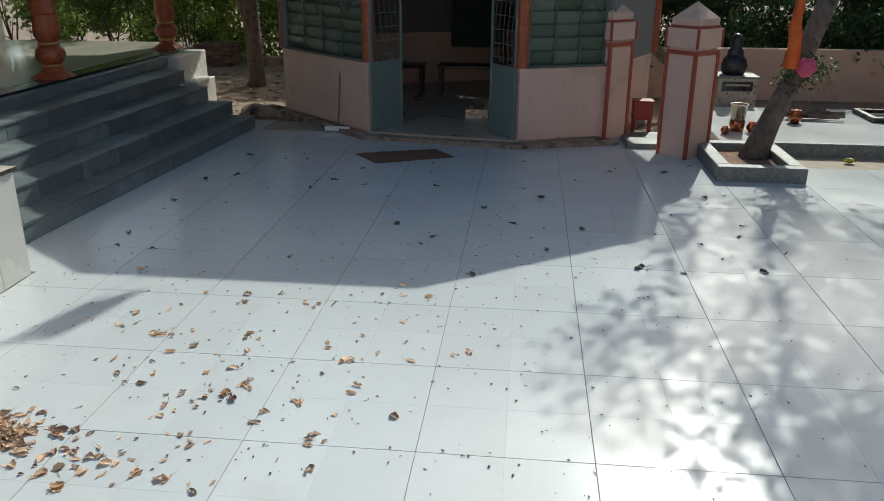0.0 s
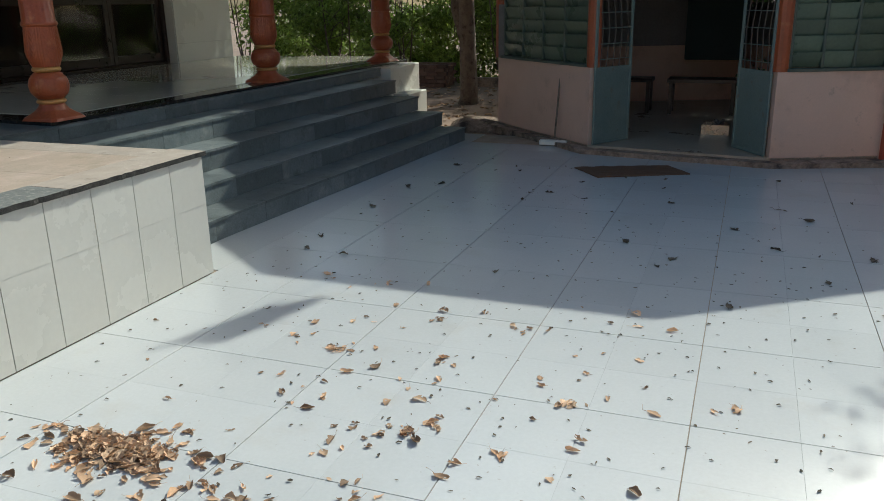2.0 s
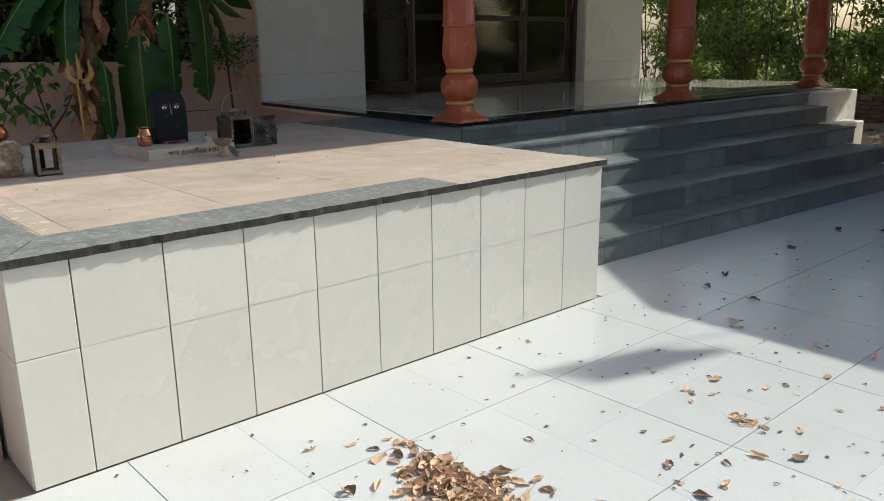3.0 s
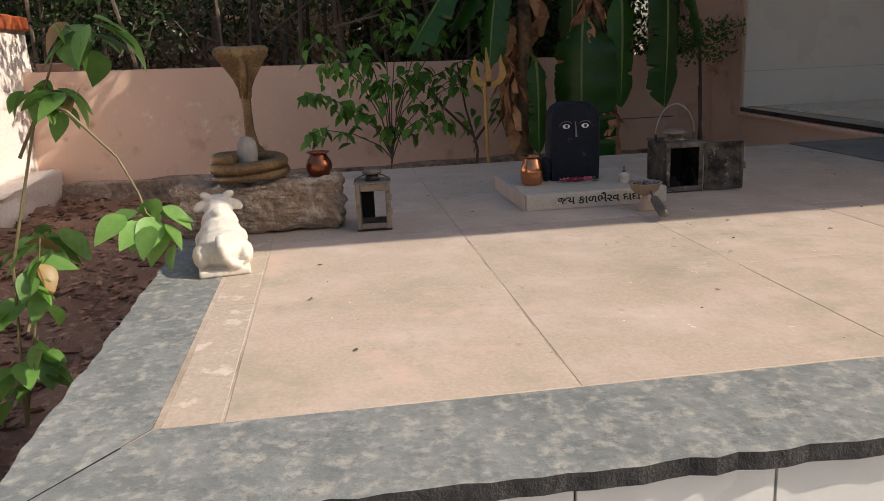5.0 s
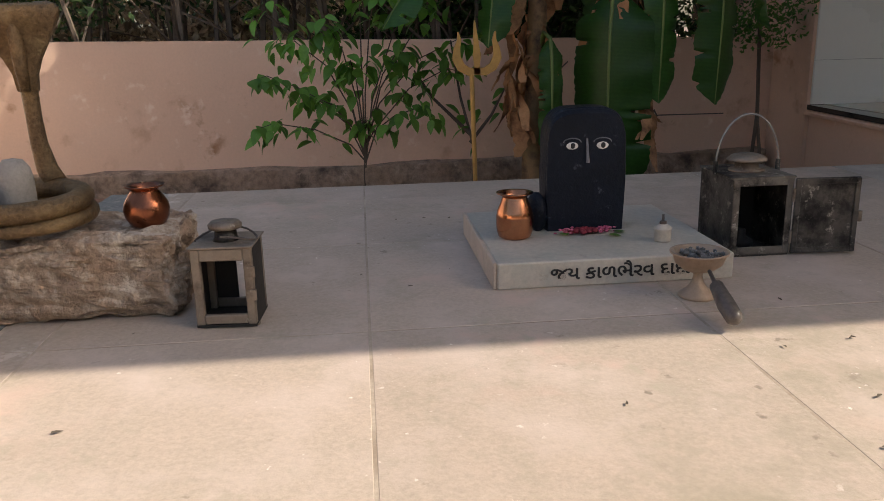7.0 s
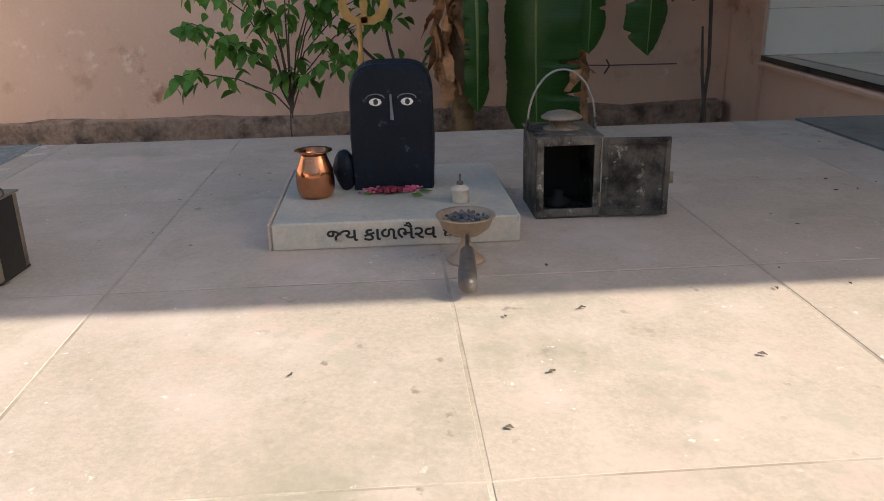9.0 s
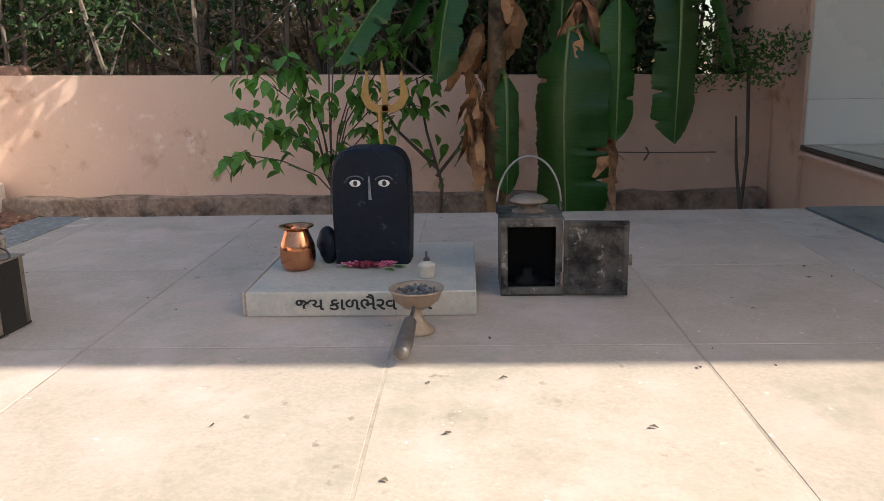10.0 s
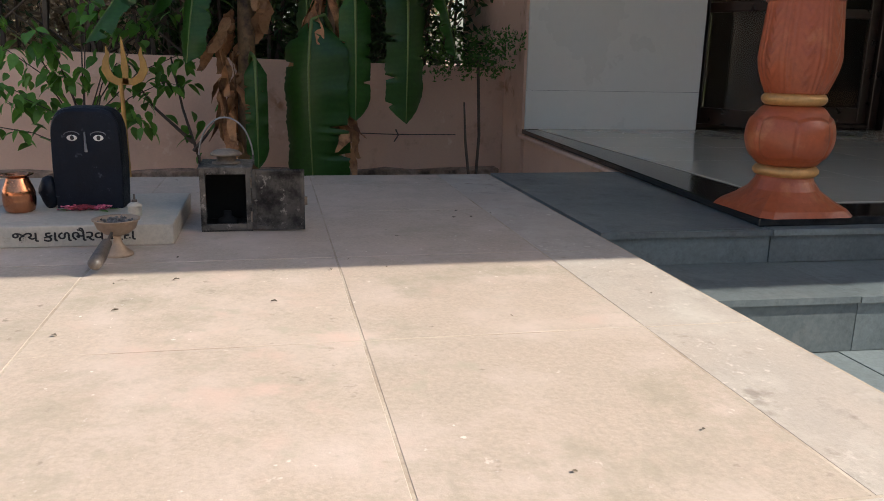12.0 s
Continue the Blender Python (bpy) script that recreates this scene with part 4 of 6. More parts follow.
leaf_cloud("shoot_foliage", M_FOLIAGE, 260, [(0.42, -0.05, 0.95, 0.3, 0.2, 0.2), (0.25, 0.0, 0.85, 0.15, 0.15, 0.2)], 0.06, 51, "dark shoots on the trunk", "", tree)["kind"] = "stuff"
bt = thing("bent_tree", pose(0, 0, 0), "bent bare tree limb behind the gate posts", "tree")
part("limb", roughened(tube(bmesh.new(), [(6.0, 7.7, -0.1), (5.75, 7.4, 0.45), (5.3, 7.2, 0.75), (4.95, 7.1, 1.1), (4.8, 7.1, 1.6), (4.75, 7.1, 2.6)], [0.09, 0.085, 0.075, 0.065, 0.055, 0.04], 10), 0.01, 8), M_BARK, bt, "", True)
pn = thing("pink_pennant", pose(8.15, 5.15, 0.14), "small pink cloth pennant on a stick", "flag")
part("stick", tube(bmesh.new(), [(0, 0, 0), (0.02, 0, 0.42)], 0.008, 6), M_WIRE, pn)
part("cloth", roughened(ball(bmesh.new(), (-0.03, 0, 0.26), 0.1, 0.5, 0.3, 1.1, sub=3), 0.02, 14), M_PINKCLOTH, pn, "", True)

# ---- terrace to the right ----
bm = boxm(5.6, 9.6, 4.42, 6.7, -0.05, 0.14, 0.01)
solo("terrace", bm, M_FLOOR, "low white paved terrace with a grey stone edge", "terrace", "structure")
solo("terrace_kerb", boxm(6.0, 9.6, 4.36, 4.418, -0.05, 0.145, 0.006), M_SLATE, "grey stone kerb of the terrace", "kerb", "structure")
bm = boxm(4.0, 16.0, 8.6, 8.8, -0.06, 0.74)
bmesh.ops.subdivide_edges(bm, edges=list(bm.edges), cuts=12, use_grid_fill=True)
solo("wall_north", roughened(bm, 0.006, 3, 8), M_PINK, "low pink boundary wall under the trees", "wall", "structure")
pd = thing("pedestal", pose(6.33, 7.15, 0), "speckled stone pedestal with a dark plaque", "pedestal")
part("body", boxm(-0.27, 0.27, -0.25, 0.25, -0.05, 0.5, 0.006), M_TERRAZZO, pd)
part("top_slab", boxm(-0.29, 0.29, -0.27, 0.27, 0.5, 0.53, 0.004), M_SLATE, pd)
pq = part("plaque", boxm(-0.22, 0.2, -0.262, -0.25, 0.33, 0.46), M_GRANITE, pd, "dark plaque")
part("lettering", boxm(-0.18, 0.16, -0.266, -0.262, 0.40, 0.425), M_SILVER, pq)
bm = bmesh.new()
ball(bm, (0, 0, 0.12), 0.2, 0.95, 0.7, 1.0), ball(bm, (0, 0, 0.45), 0.105, 0.9, 0.9, 1.2), ball(bm, (0, 0, 0.3), 0.1, 1.2, 0.8, 1.0)
ob = solo("bust", bm, M_BLACKSTAT, "black stone bust on the pedestal", "statue", smooth=True, at=pose(6.3, 7.15, 0.53))
rm = ob.modifiers.new("merge", "REMESH")
rm.mode, rm.voxel_size, rm.use_smooth_shade = "VOXEL", 0.02, True
pail = thing("steel_pail", pose(5.9, 5.0, 0.14), "dented steel pail with a rusty base", "pail")
part("upper", lathe(bmesh.new(), [(0.085, 0.14), (0.095, 0.31), (0.108, 0.315), (0.108, 0.325), (0.09, 0.325), (0.08, 0.15)], 20), M_STEEL, pail, "", True)
part("base", lathe(bmesh.new(), [(0.06, 0.0), (0.085, 0.02), (0.09, 0.1), (0.084, 0.14)], 20), M_COPPER_OLD, pail, "rusty brown base", True)
for x, y, r in ((6.06, 4.92, 0.07), (5.72, 4.8, 0.05), (6.75, 5.6, 0.09)):
    solo("clay_pot", lathe(bmesh.new(), [(r * 0.6, 0), (r, r * 0.7), (r * 0.95, r * 1.2), (r * 0.6, r * 1.6), (r * 0.75, r * 1.8), (r * 0.65, r * 1.8), (r * 0.5, r * 1.55)], 18), M_COPPER_OLD, "small dark clay pot on the terrace", "pot", smooth=True, at=pose(x, y, 0.14), group="terrace pots")
bm = bmesh.new()
for i in range(9):
    a = random.uniform(-0.5, 0.5)
    c = Vector((7.0 + random.uniform(-0.25, 0.25), 5.85 + random.uniform(-0.12, 0.12), 0.17 + 0.012 * i))
    tube(bm, [c - Vector((0.22, 0.1 * a, 0)), c + Vector((0.22, 0.1 * a, 0))], random.uniform(0.015, 0.03), 6)
solo("firewood", bm, M_BARK, "small heap of split firewood", "firewood", kind="stuff")
solo("yellow_scrap", roughened(ball(bmesh.new(), (0, 0, 0.03), 0.05, 1.2, 0.9, 0.6), 0.012, 20), M_YELLOW, "crumpled yellow scrap on the floor", "litter", at=pose(6.9, 4.08, 0))
fr = thing("metal_hatch", pose(8.1, 6.1, 0.14), "square metal hatch frame lying on the terrace", "hatch")
for a in ((-0.35, 0.35, -0.35, -0.28), (-0.35, 0.35, 0.28, 0.35), (-0.35, -0.28, -0.28, 0.28), (0.28, 0.35, -0.28, 0.28)):
    part("rail", boxm(*a, 0.0, 0.06, 0.005), M_TIN, fr)
part("panel", boxm(-0.28, 0.28, -0.28, 0.28, 0.0, 0.02), M_SOOT, fr)

# ---- yard beyond the stairs ----
bm = bmesh.new()
tube(bm, [(0, 0, -0.1), (0.02, 0, 0.1), (0.0, 0.02, 1.0), (-0.03, 0.0, 2.2), (0.05, 0.05, 3.6)], [0.2, 0.15, 0.135, 0.125, 0.09], 14)
tube(bm, [(-0.05, 0, 0.9), (-0.22, 0.05, 1.5), (-0.3, 0.1, 2.6)], [0.06, 0.07, 0.05], 10)
for tip in ((-1.4, 0.4, 5.0), (1.3, -0.3, 4.9), (0.2, 1.2, 5.4), (-3.2, 0.4, 4.8), (-2.0, 1.8, 4.7)):
    tube(bm, [(0.05, 0.05, 3.5), (tip[0] * 0.5, tip[1] * 0.5, 4.4), tip], [0.08, 0.05, 0.02], 8)
roughened(bm, 0.015, 6, 1)
yt = thing("yard_tree", pose(-1.38, 8.95, -0.05), "upright yard tree with a forked grey trunk", "tree")
part("trunk", bm, M_BARK, yt, "", True)
# Crown lies out of view, widened westward to shade the far porch
leaf_cloud("crown", M_FOLIAGE2, 16000, [(-1.2, 0.4, 5.0, 1.2, 1.2, 0.8), (1.2, -0.2, 5.0, 1.2, 1.1, 0.8), (0.1, 1.0, 5.5, 1.4, 1.2, 0.8), (-2.4, 0.6, 4.6, 1.3, 1.3, 0.9), (-3.4, 0.2, 4.8, 1.3, 1.3, 0.9), (-2.0, 2.0, 4.6, 1.4, 1.3, 1.0)], 0.13, 5, "leaves with sunlight put into their green", "", yt)
bp = thing("brick_planter", pose(-3.1, 11.6, -0.05), "low planter of stacked dark bricks", "planter")
for r in range(6):
    for i in range(4):
        for y in (-0.3, 0.2):
            part("brick", boxm(-0.42 + 0.21 * i + (0.05 if r % 2 else 0), -0.22 + 0.21 * i + (0.05 if r % 2 else 0), y, y + 0.1, 0.075 * r, 0.075 * r + 0.068, 0.004), M_BRICK, bp)
part("soil", boxm(-0.4, 0.42, -0.2, 0.2, 0.0, 0.4), M_SOIL, bp)
bm = rough_block(-2.4, 0.2, 11.6, 11.8, -0.06, 0.12, 8, 0.02, 4, 9)
solo("yard_kerb", bm, M_RUBBLE, "rough stone kerb at the yard's edge", "kerb", "structure")
solo("mud_heap", roughened(ball(bmesh.new(), (0, 0, 0), 0.4, 1.3, 0.8, 0.35, sub=3), 0.06, 5), M_RUBBLE, "low mound of rubble at the pavilion corner", "rubble", "structure", True, pose(-0.25, 6.35, -0.05))


# ---- shrine objects on the platform ----
stone = rough_block(-1.93, -1.645, -2.91, -2.38, H, H + 0.165, 15, 0.02, 11, 1.5, 0.02)
roughened(stone, 0.019, 34, 4)
for v in stone.verts:
    if v.co.z < H + 0.06:  # undercut foot
        v.co.x += -0.02 * (1 - (v.co.z - H) / 0.06) if v.co.x > -1.75 else 0.0
for v in stone.verts:
    v.co.z = max(H + 0.001, v.co.z)
solo("stone_block", stone, M_BLOCK, "rough weathered reddish stone block on the platform", "stone block")
ST = H + 0.168

# coiled cobra
bm = bmesh.new()


def coil(bm, turns, r0, r1, z0, z1, thick0, thick1, a0, n=90):
    pts, rad = [], []
    for i in range(n + 1):
        u = i / n
        a = a0 + turns * 2 * math.pi * u
        r = r0 + (r1 - r0) * u
        pts.append((r * math.cos(a), r * math.sin(a), z0 + (z1 - z0) * u))
        rad.append(thick0 + (thick1 - thick0) * min(1, u * 3))
    return tube(bm, pts, rad, 12)


coil(bm, 2.25, 0.098, 0.082, 0.013, 0.078, 0.006, 0.0195, radians(250))
nk = [(0.0, 0.085, 0.075), (-0.015, 0.10, 0.10), (-0.02, 0.095, 0.15), (-0.02, 0.09, 0.20), (-0.02, 0.088, 0.26), (-0.02, 0.086, 0.31)]
nk = [(-p[1], p[0] + 0.02, p[2]) for p in nk]
tube(bm, nk, [0.02, 0.018, 0.014, 0.013, 0.014, 0.014], 12)
half = [(0.016, 0.25), (0.019, 0.28), (0.030, 0.31), (0.047, 0.34), (0.063, 0.366), (0.073, 0.385), (0.0755, 0.397), (0.070, 0.408), (0.055, 0.413), (0.035, 0.412), (0.015, 0.403)]
rim = half + [(0.0, 0.385)] + [(-w, z) for w, z in half[::-1]]
rows = []
for d, k in ((-0.010, 0.93), (-0.005, 1.0), (0.005, 1.0), (0.011, 0.93)):
    rows.append([bm.verts.new((-0.088 + d + 0.25 * (w * k) ** 2 / 0.069 + 0.05 * (z - 0.25), w * k * 1.0, 0.33 + (z - 0.33) * (1 - (1 - k) * 0.5))) for w, z in rim])
for r0, r1 in zip(rows, rows[1:]):
    for k in range(len(rim)):
        bm.faces.new((r0[k], r0[(k + 1) % len(rim)], r1[(k + 1) % len(rim)], r1[k]))
for row, flip in ((rows[0], False), (rows[-1], True)):
    for k in range(len(half) - 1):
        q = [row[k], row[k + 1], row[-2 - k], row[-1 - k]]
        bm.faces.new(q if flip else q[::-1])
    q = [row[len(half) - 1], row[len(half)], row[len(half) + 1]]
    bm.faces.new(q if flip else q[::-1])
tube(bm, [(-0.072, 0.0, 0.25), (-0.068, 0.0, 0.31), (-0.066, 0.0, 0.36), (-0.066, 0.0, 0.395)], [0.008, 0.012, 0.012, 0.007], 10)
ball(bm, (-0.08, 0, 0.40), 0.016, 1.3, 1.1, 0.7)
solo("cobra_statue", bm, M_BRASS, "aged brass cobra with spread hood above its coils", "statue", smooth=True, at=pose(-1.745, -2.672, ST) @ Matrix.Diagonal((1.17, 1.2, 1.06, 1)))
solo("linga_stone", roughened(lathe(bmesh.new(), [(0.001, 0.0), (0.029, 0.0), (0.031, 0.03), (0.031, 0.085), (0.028, 0.10), (0.018, 0.112), (0.001, 0.115)], 24, cap=False), 0.0015, 60), M_LINGA, "pitted grey rounded stone inside the cobra's coils", "stone", smooth=True, at=pose(-1.715, -2.672, ST) @ Matrix.Diagonal((1.05, 1.05, 1.3, 1)))


def kalash(m, material, label, wide):
    k = thing("copper_pot", m, label, "pot")
    prof = ([(0.001, 0), (0.026, 0.0), (0.034, 0.006), (0.042, 0.02), (0.045, 0.035), (0.042, 0.05), (0.0345, 0.062), (0.029, 0.07), (0.027, 0.074)] if wide else
            [(0.001, 0), (0.026, 0.0), (0.032, 0.005), (0.0355, 0.018), (0.0365, 0.034), (0.036, 0.046), (0.0365, 0.048), (0.034, 0.062), (0.027, 0.082), (0.024, 0.093)])
    part("body", lathe(bmesh.new(), prof, 36, cap=False), material, k, "", True)
    r, z = prof[-1]
    part("rim", lathe(bmesh.new(), [(r, z), (r + 0.003, z + 0.004), (r + 0.011, z + 0.008), (r + 0.012, z + 0.010), (r + 0.002, z + 0.0095), (r - 0.004, z - 0.002), (r - 0.002, z - 0.03), (r - 0.004, z - 0.05), (0.001, z - 0.06)], 36, cap=False), material, k, "", True)
    return k


kalash(pose(-1.75, -2.445, ST - 0.002), M_COPPER_OLD, "round tarnished copper pot on the stone block", True)
PZ = H + 0.058
kalash(pose(-1.93, -1.663, PZ) @ Matrix.Diagonal((1.2, 1.2, 1.05, 1)), M_COPPER, "shiny copper water pot beside the black idol", False)

# small open lantern
L = thing("square_lantern", pose(-1.585, -2.335, H, 0, 0, -4), "weathered tin lantern frame without glass", "lantern")
w, hgt = 0.112, 0.155
for x in (-w, 0):
    for y in (0, w):
        s = 0.016
        part("corner_post", boxm((x if x < 0 else -s), (x + s if x < 0 else 0), (y if y == 0 else w - s), (y + s if y == 0 else w), 0.006, hgt, 0.002), M_TIN_PALE, L)
for a, b, c, d in ((-0.012, 0, 0.016, w - 0.016), (-w, -w + 0.012, 0.016, w - 0.016)):
    part("rail", boxm(a, b, c, d, 0.008, 0.026, 0.002), M_TIN_PALE, L)
    part("rail", boxm(a, b, c, d, hgt - 0.024, hgt, 0.002), M_TIN_PALE, L)
for y in (0.0, w - 0.003):
    part("side_panel", boxm(-w + 0.016, -0.016, y, y + 0.003, 0.008, hgt), M_SOOT, L, "blackened side panel")
part("floor_plate", boxm(-w, 0, 0, w, 0.002, 0.007), M_SOOT, L)
part("top_plate", boxm(-w - 0.004, 0.004, -0.004, w + 0.004, hgt, hgt + 0.004, 0.001), M_TIN_PALE, L)
part("back_shade", boxm(-w + 0.002, -w + 0.005, 0.016, 0.058, 0.026, hgt - 0.02), M_SOOT, L)
part("chimney_neck", lathe(bmesh.new(), [(0.026, hgt + 0.004), (0.022, hgt + 0.01), (0.02, hgt + 0.026)], 20, c=(-w / 2, w / 2, 0)), M_TIN, L, "", True)
part("chimney_cap", lathe(bmesh.new(), [(0.012, hgt + 0.024), (0.031, hgt + 0.027), (0.032, hgt + 0.034), (0.026, hgt + 0.040), (0.001, hgt + 0.042)], 24, c=(-w / 2, w / 2, 0)), M_TIN_PALE, L, "", True)
part("wire_handle", tube(bmesh.new(), [(-w / 2 + 0.045 * math.cos(a), w / 2 + 0.058 * math.sin(a), hgt + 0.012 + 0.008 * math.cos(2 * a)) for a in (2 * math.pi * i / 16 * 0.8 for i in range(17))], 0.0022, 5), M_WIRE, L)
for z in (0.055, 0.10):
    part("hinge", boxm(0.0, 0.004, w - 0.014, w + 0.005, z, z + 0.02), M_TIN_PALE, L)
for y in (0.01, w - 0.02):
    part("foot", lathe(bmesh.new(), [(0.018, 0.0), (0.018, 0.003)], 14, c=(-0.02, y + 0.005, 0)), M_TIN_PALE, L)

# plinth with lettering, and the idol
P = thing("idol_plinth", pose(0, 0, 0), "pale stone plinth with black painted lettering", "plinth")
part("slab", boxm(-2.215, -1.715, -1.74, -1.225, H, PZ, 0.003), M_PLINTH, P)
part("side_strip", boxm(-2.215, -1.72, -1.749, -1.741, H, PZ + 0.001, 0.002), M_SAND, P, "sandstone side strip")
cu = bpy.data.curves.new("inscription", "FONT")
cu.body = "જય કાળભૈરવ દાદા"
cu.size, cu.extrude, cu.offset = 0.039, 0.0006, 0.0006
tmp = bpy.data.objects.new("inscription", cu)
scene.collection.objects.link(tmp)
bpy.context.view_layer.update()
me = bpy.data.meshes.new_from_object(tmp.evaluated_get(bpy.context.evaluated_depsgraph_get()))
bpy.data.objects.remove(tmp)
me.materials.append(M_INK)
ins = new("inscription", me)
ins.parent = P
tagged(ins, "black painted words on the plinth's edge")
wide = max([v.co.x for v in me.vertices] or [0.2])
ins.matrix_basis = pose(-1.7138, -1.628, H + 0.017, 90, 0, 90) @ Matrix.Diagonal((0.305 / wide, 1, 1, 1))

bm = bmesh.new()
N = 28
outl = []
for i in range(N + 1):
    a = math.pi * i / N
    outl.append((0.0965 * (abs(math.cos(a)) ** 0.5) * (1 if math.cos(a) >= 0 else -1), 0.20 + 0.093 * abs(math.sin(a)) ** 0.75))
outl = [(0.094, -0.0)] + [(0.096, 0.05), (0.0985, 0.12)] + outl + [(-0.0985, 0.12), (-0.096, 0.05), (-0.094, 0.0)]
layers = []
for d, s in ((0.0, 0.955), (0.008, 0.985), (0.022, 1.0), (0.085, 1.0), (0.1, 0.96)):
    layers.append([bm.verts.new((-d, p[0] * s, p[1] * (s if p[1] > 0.19 else 1.0))) for p in outl])
bm.faces.new(layers[0]), bm.faces.new(layers[-1][::-1])
for a, b in zip(layers, layers[1:]):
    for k in range(len(outl)):
        j = (k + 1) % len(outl)
        bm.faces.new((a[j], a[k], b[k], b[j]))
for f in bm.faces:
    f.material_index = 0


def stamp(bm, c, r, sy, sz, mi, sx=0.18):
    before = set(bm.faces)
    ball(bm, c, r, sx, sy, sz, sub=2)
    for f in bm.faces:
        if f not in before:
            f.material_index = mi


for y in (-0.035, 0.037):
    stamp(bm, (0.001, y, 0.205), 0.0145, 1.0, 0.62, 1, 0.2)
    stamp(bm, (0.003, y + 0.001, 0.2055), 0.006, 1.0, 1.15, 2, 0.3)
    before = set(bm.faces)
    tube(bm, [(0.0015, y + 0.021 * math.cos(a), 0.213 + 0.010 * math.sin(a)) for a in (math.pi * i / 8 for i in range(9))], 0.0014, 5)
    for f in bm.faces:
        if f not in before:
            f.material_index = 3
before = set(bm.faces)
tube(bm, [(0.001, 0.0, 0.222), (0.004, 0.001, 0.19), (0.006, 0.002, 0.165)], [0.0022, 0.0032, 0.0045], 8)
for f in bm.faces:
    if f not in before:
        f.material_index = 3
bmesh.ops.recalc_face_normals(bm, faces=list(bm.faces))
solo("black_idol", bm, [M_IDOL, M_EYE, M_PUPIL, M_CHALK], "black stone idol with white enamel eyes on the plinth", "statue", at=pose(-1.965, -1.484, PZ, 0, 0, -3))
solo("black_stone", roughened(ball(bmesh.new(), (0, 0, 0.045), 0.033, 0.9, 0.85, 1.45, sub=3), 0.006, 25), M_IDOL, "small rounded black stone leaning on the idol", "stone", smooth=True, at=pose(-1.99, -1.597, PZ))
bm = bmesh.new()
rng = random.Random(4)
for i in range(90):
    s = 1 if i % 2 else -1
    c = Vector((rng.gauss(0, 0.008), s * 0.046 + rng.gauss(0, 0.011), rng.uniform(0.002, 0.014)))
    ball(bm, c, rng.uniform(0.003, 0.0055), 1, 1, 0.5, sub=1)
solo("pink_flowers", bm, M_PETAL, "small heap of pink petals at the idol's foot", "flowers", kind="stuff", at=pose(-1.935, -1.49, PZ))
bm = bmesh.new()
for i in range(16):
    a = i * 2.4
    r = 0.003 + 0.0011 * i
    ball(bm, (0.9 * r * math.cos(a), 1.7 * r * math.sin(a), 0.012 - 0.0003 * i), 0.009, 1, 1, 0.7, Matrix.Rotation(a, 4, "Z"), 1)
solo("red_rose", bm, M_ROSE, "dark red rose between the pink petals", "flower", smooth=True, at=pose(-1.93, -1.495, PZ))
lf = ob_mesh("green_leaf", leaf_shape(0.035, 0.022, 0.1, 0.05), M_SAPLEAF)
for x, y, r in ((-1.905, -1.54, 200), (-1.90, -1.45, 60), (-1.92, -1.43, 100)):
    o = new("green_leaf", lf)
    o.matrix_basis = pose(x, y, PZ + 0.005, 0, 0, r)
    tagged(o, "small green offering leaf on the plinth", "leaf", "offering leaves")

# oil lamp bottle
b = thing("oil_lamp", pose(-1.835, -1.34, PZ), "small pale tin oil lamp with a wick tube", "lamp")
part("bottle", lathe(bmesh.new(), [(0.001, 0), (0.018, 0), (0.019, 0.004), (0.0185, 0.026), (0.0205, 0.028), (0.0205, 0.031), (0.014, 0.036), (0.008, 0.04)], 20, cap=False), M_PLINTH, b, "", True)
part("wick_tube", lathe(bmesh.new(), [(0.008, 0.038), (0.0075, 0.046), (0.003, 0.047), (0.0025, 0.062)], 10), M_WIRE, b)

# incense bowl on a foot, with a handle
B = thing("incense_bowl", pose(-1.61, -1.35, H), "dull brass footed bowl of ash with a wooden handle", "bowl")
part("foot", lathe(bmesh.new(), [(0.036, 0), (0.038, 0.004), (0.034, 0.009), (0.022, 0.018), (0.012, 0.032), (0.009, 0.045), (0.011, 0.055)], 28), M_CLAYBOWL, B, "", True)
part("bowl", lathe(bmesh.new(), [(0.011, 0.052), (0.03, 0.058), (0.047, 0.072), (0.054, 0.092), (0.058, 0.093), (0.058, 0.096), (0.051, 0.095), (0.044, 0.082), (0.03, 0.076), (0.001, 0.074)], 32, cap=False), M_CLAYBOWL, B, "", True)
bm = bmesh.new()
rng = random.Random(9)
for i in range(60):
    a, r = rng.uniform(0, 6.28), 0.046 * math.sqrt(rng.random())
    ball(bm, (r * math.cos(a), r * math.sin(a), 0.084 + rng.uniform(0, 0.010)), rng.uniform(0.004, 0.009), 1, rng.uniform(0.5, 1.3), 0.7, sub=1)
part("ash", bm, M_ASH, B, "grey charcoal and ash")
part("handle", tube(bmesh.new(), [(0.055, -0.002, 0.07), (0.09, -0.006, 0.058), (0.10, -0.007, 0.055), (0.16, -0.013, 0.036), (0.20, -0.017, 0.028), (0.212, -0.018, 0.026)], [0.004, 0.004, 0.013, 0.017, 0.016, 0.008], 14), M_HANDLE, B, "worn wooden handle", True)

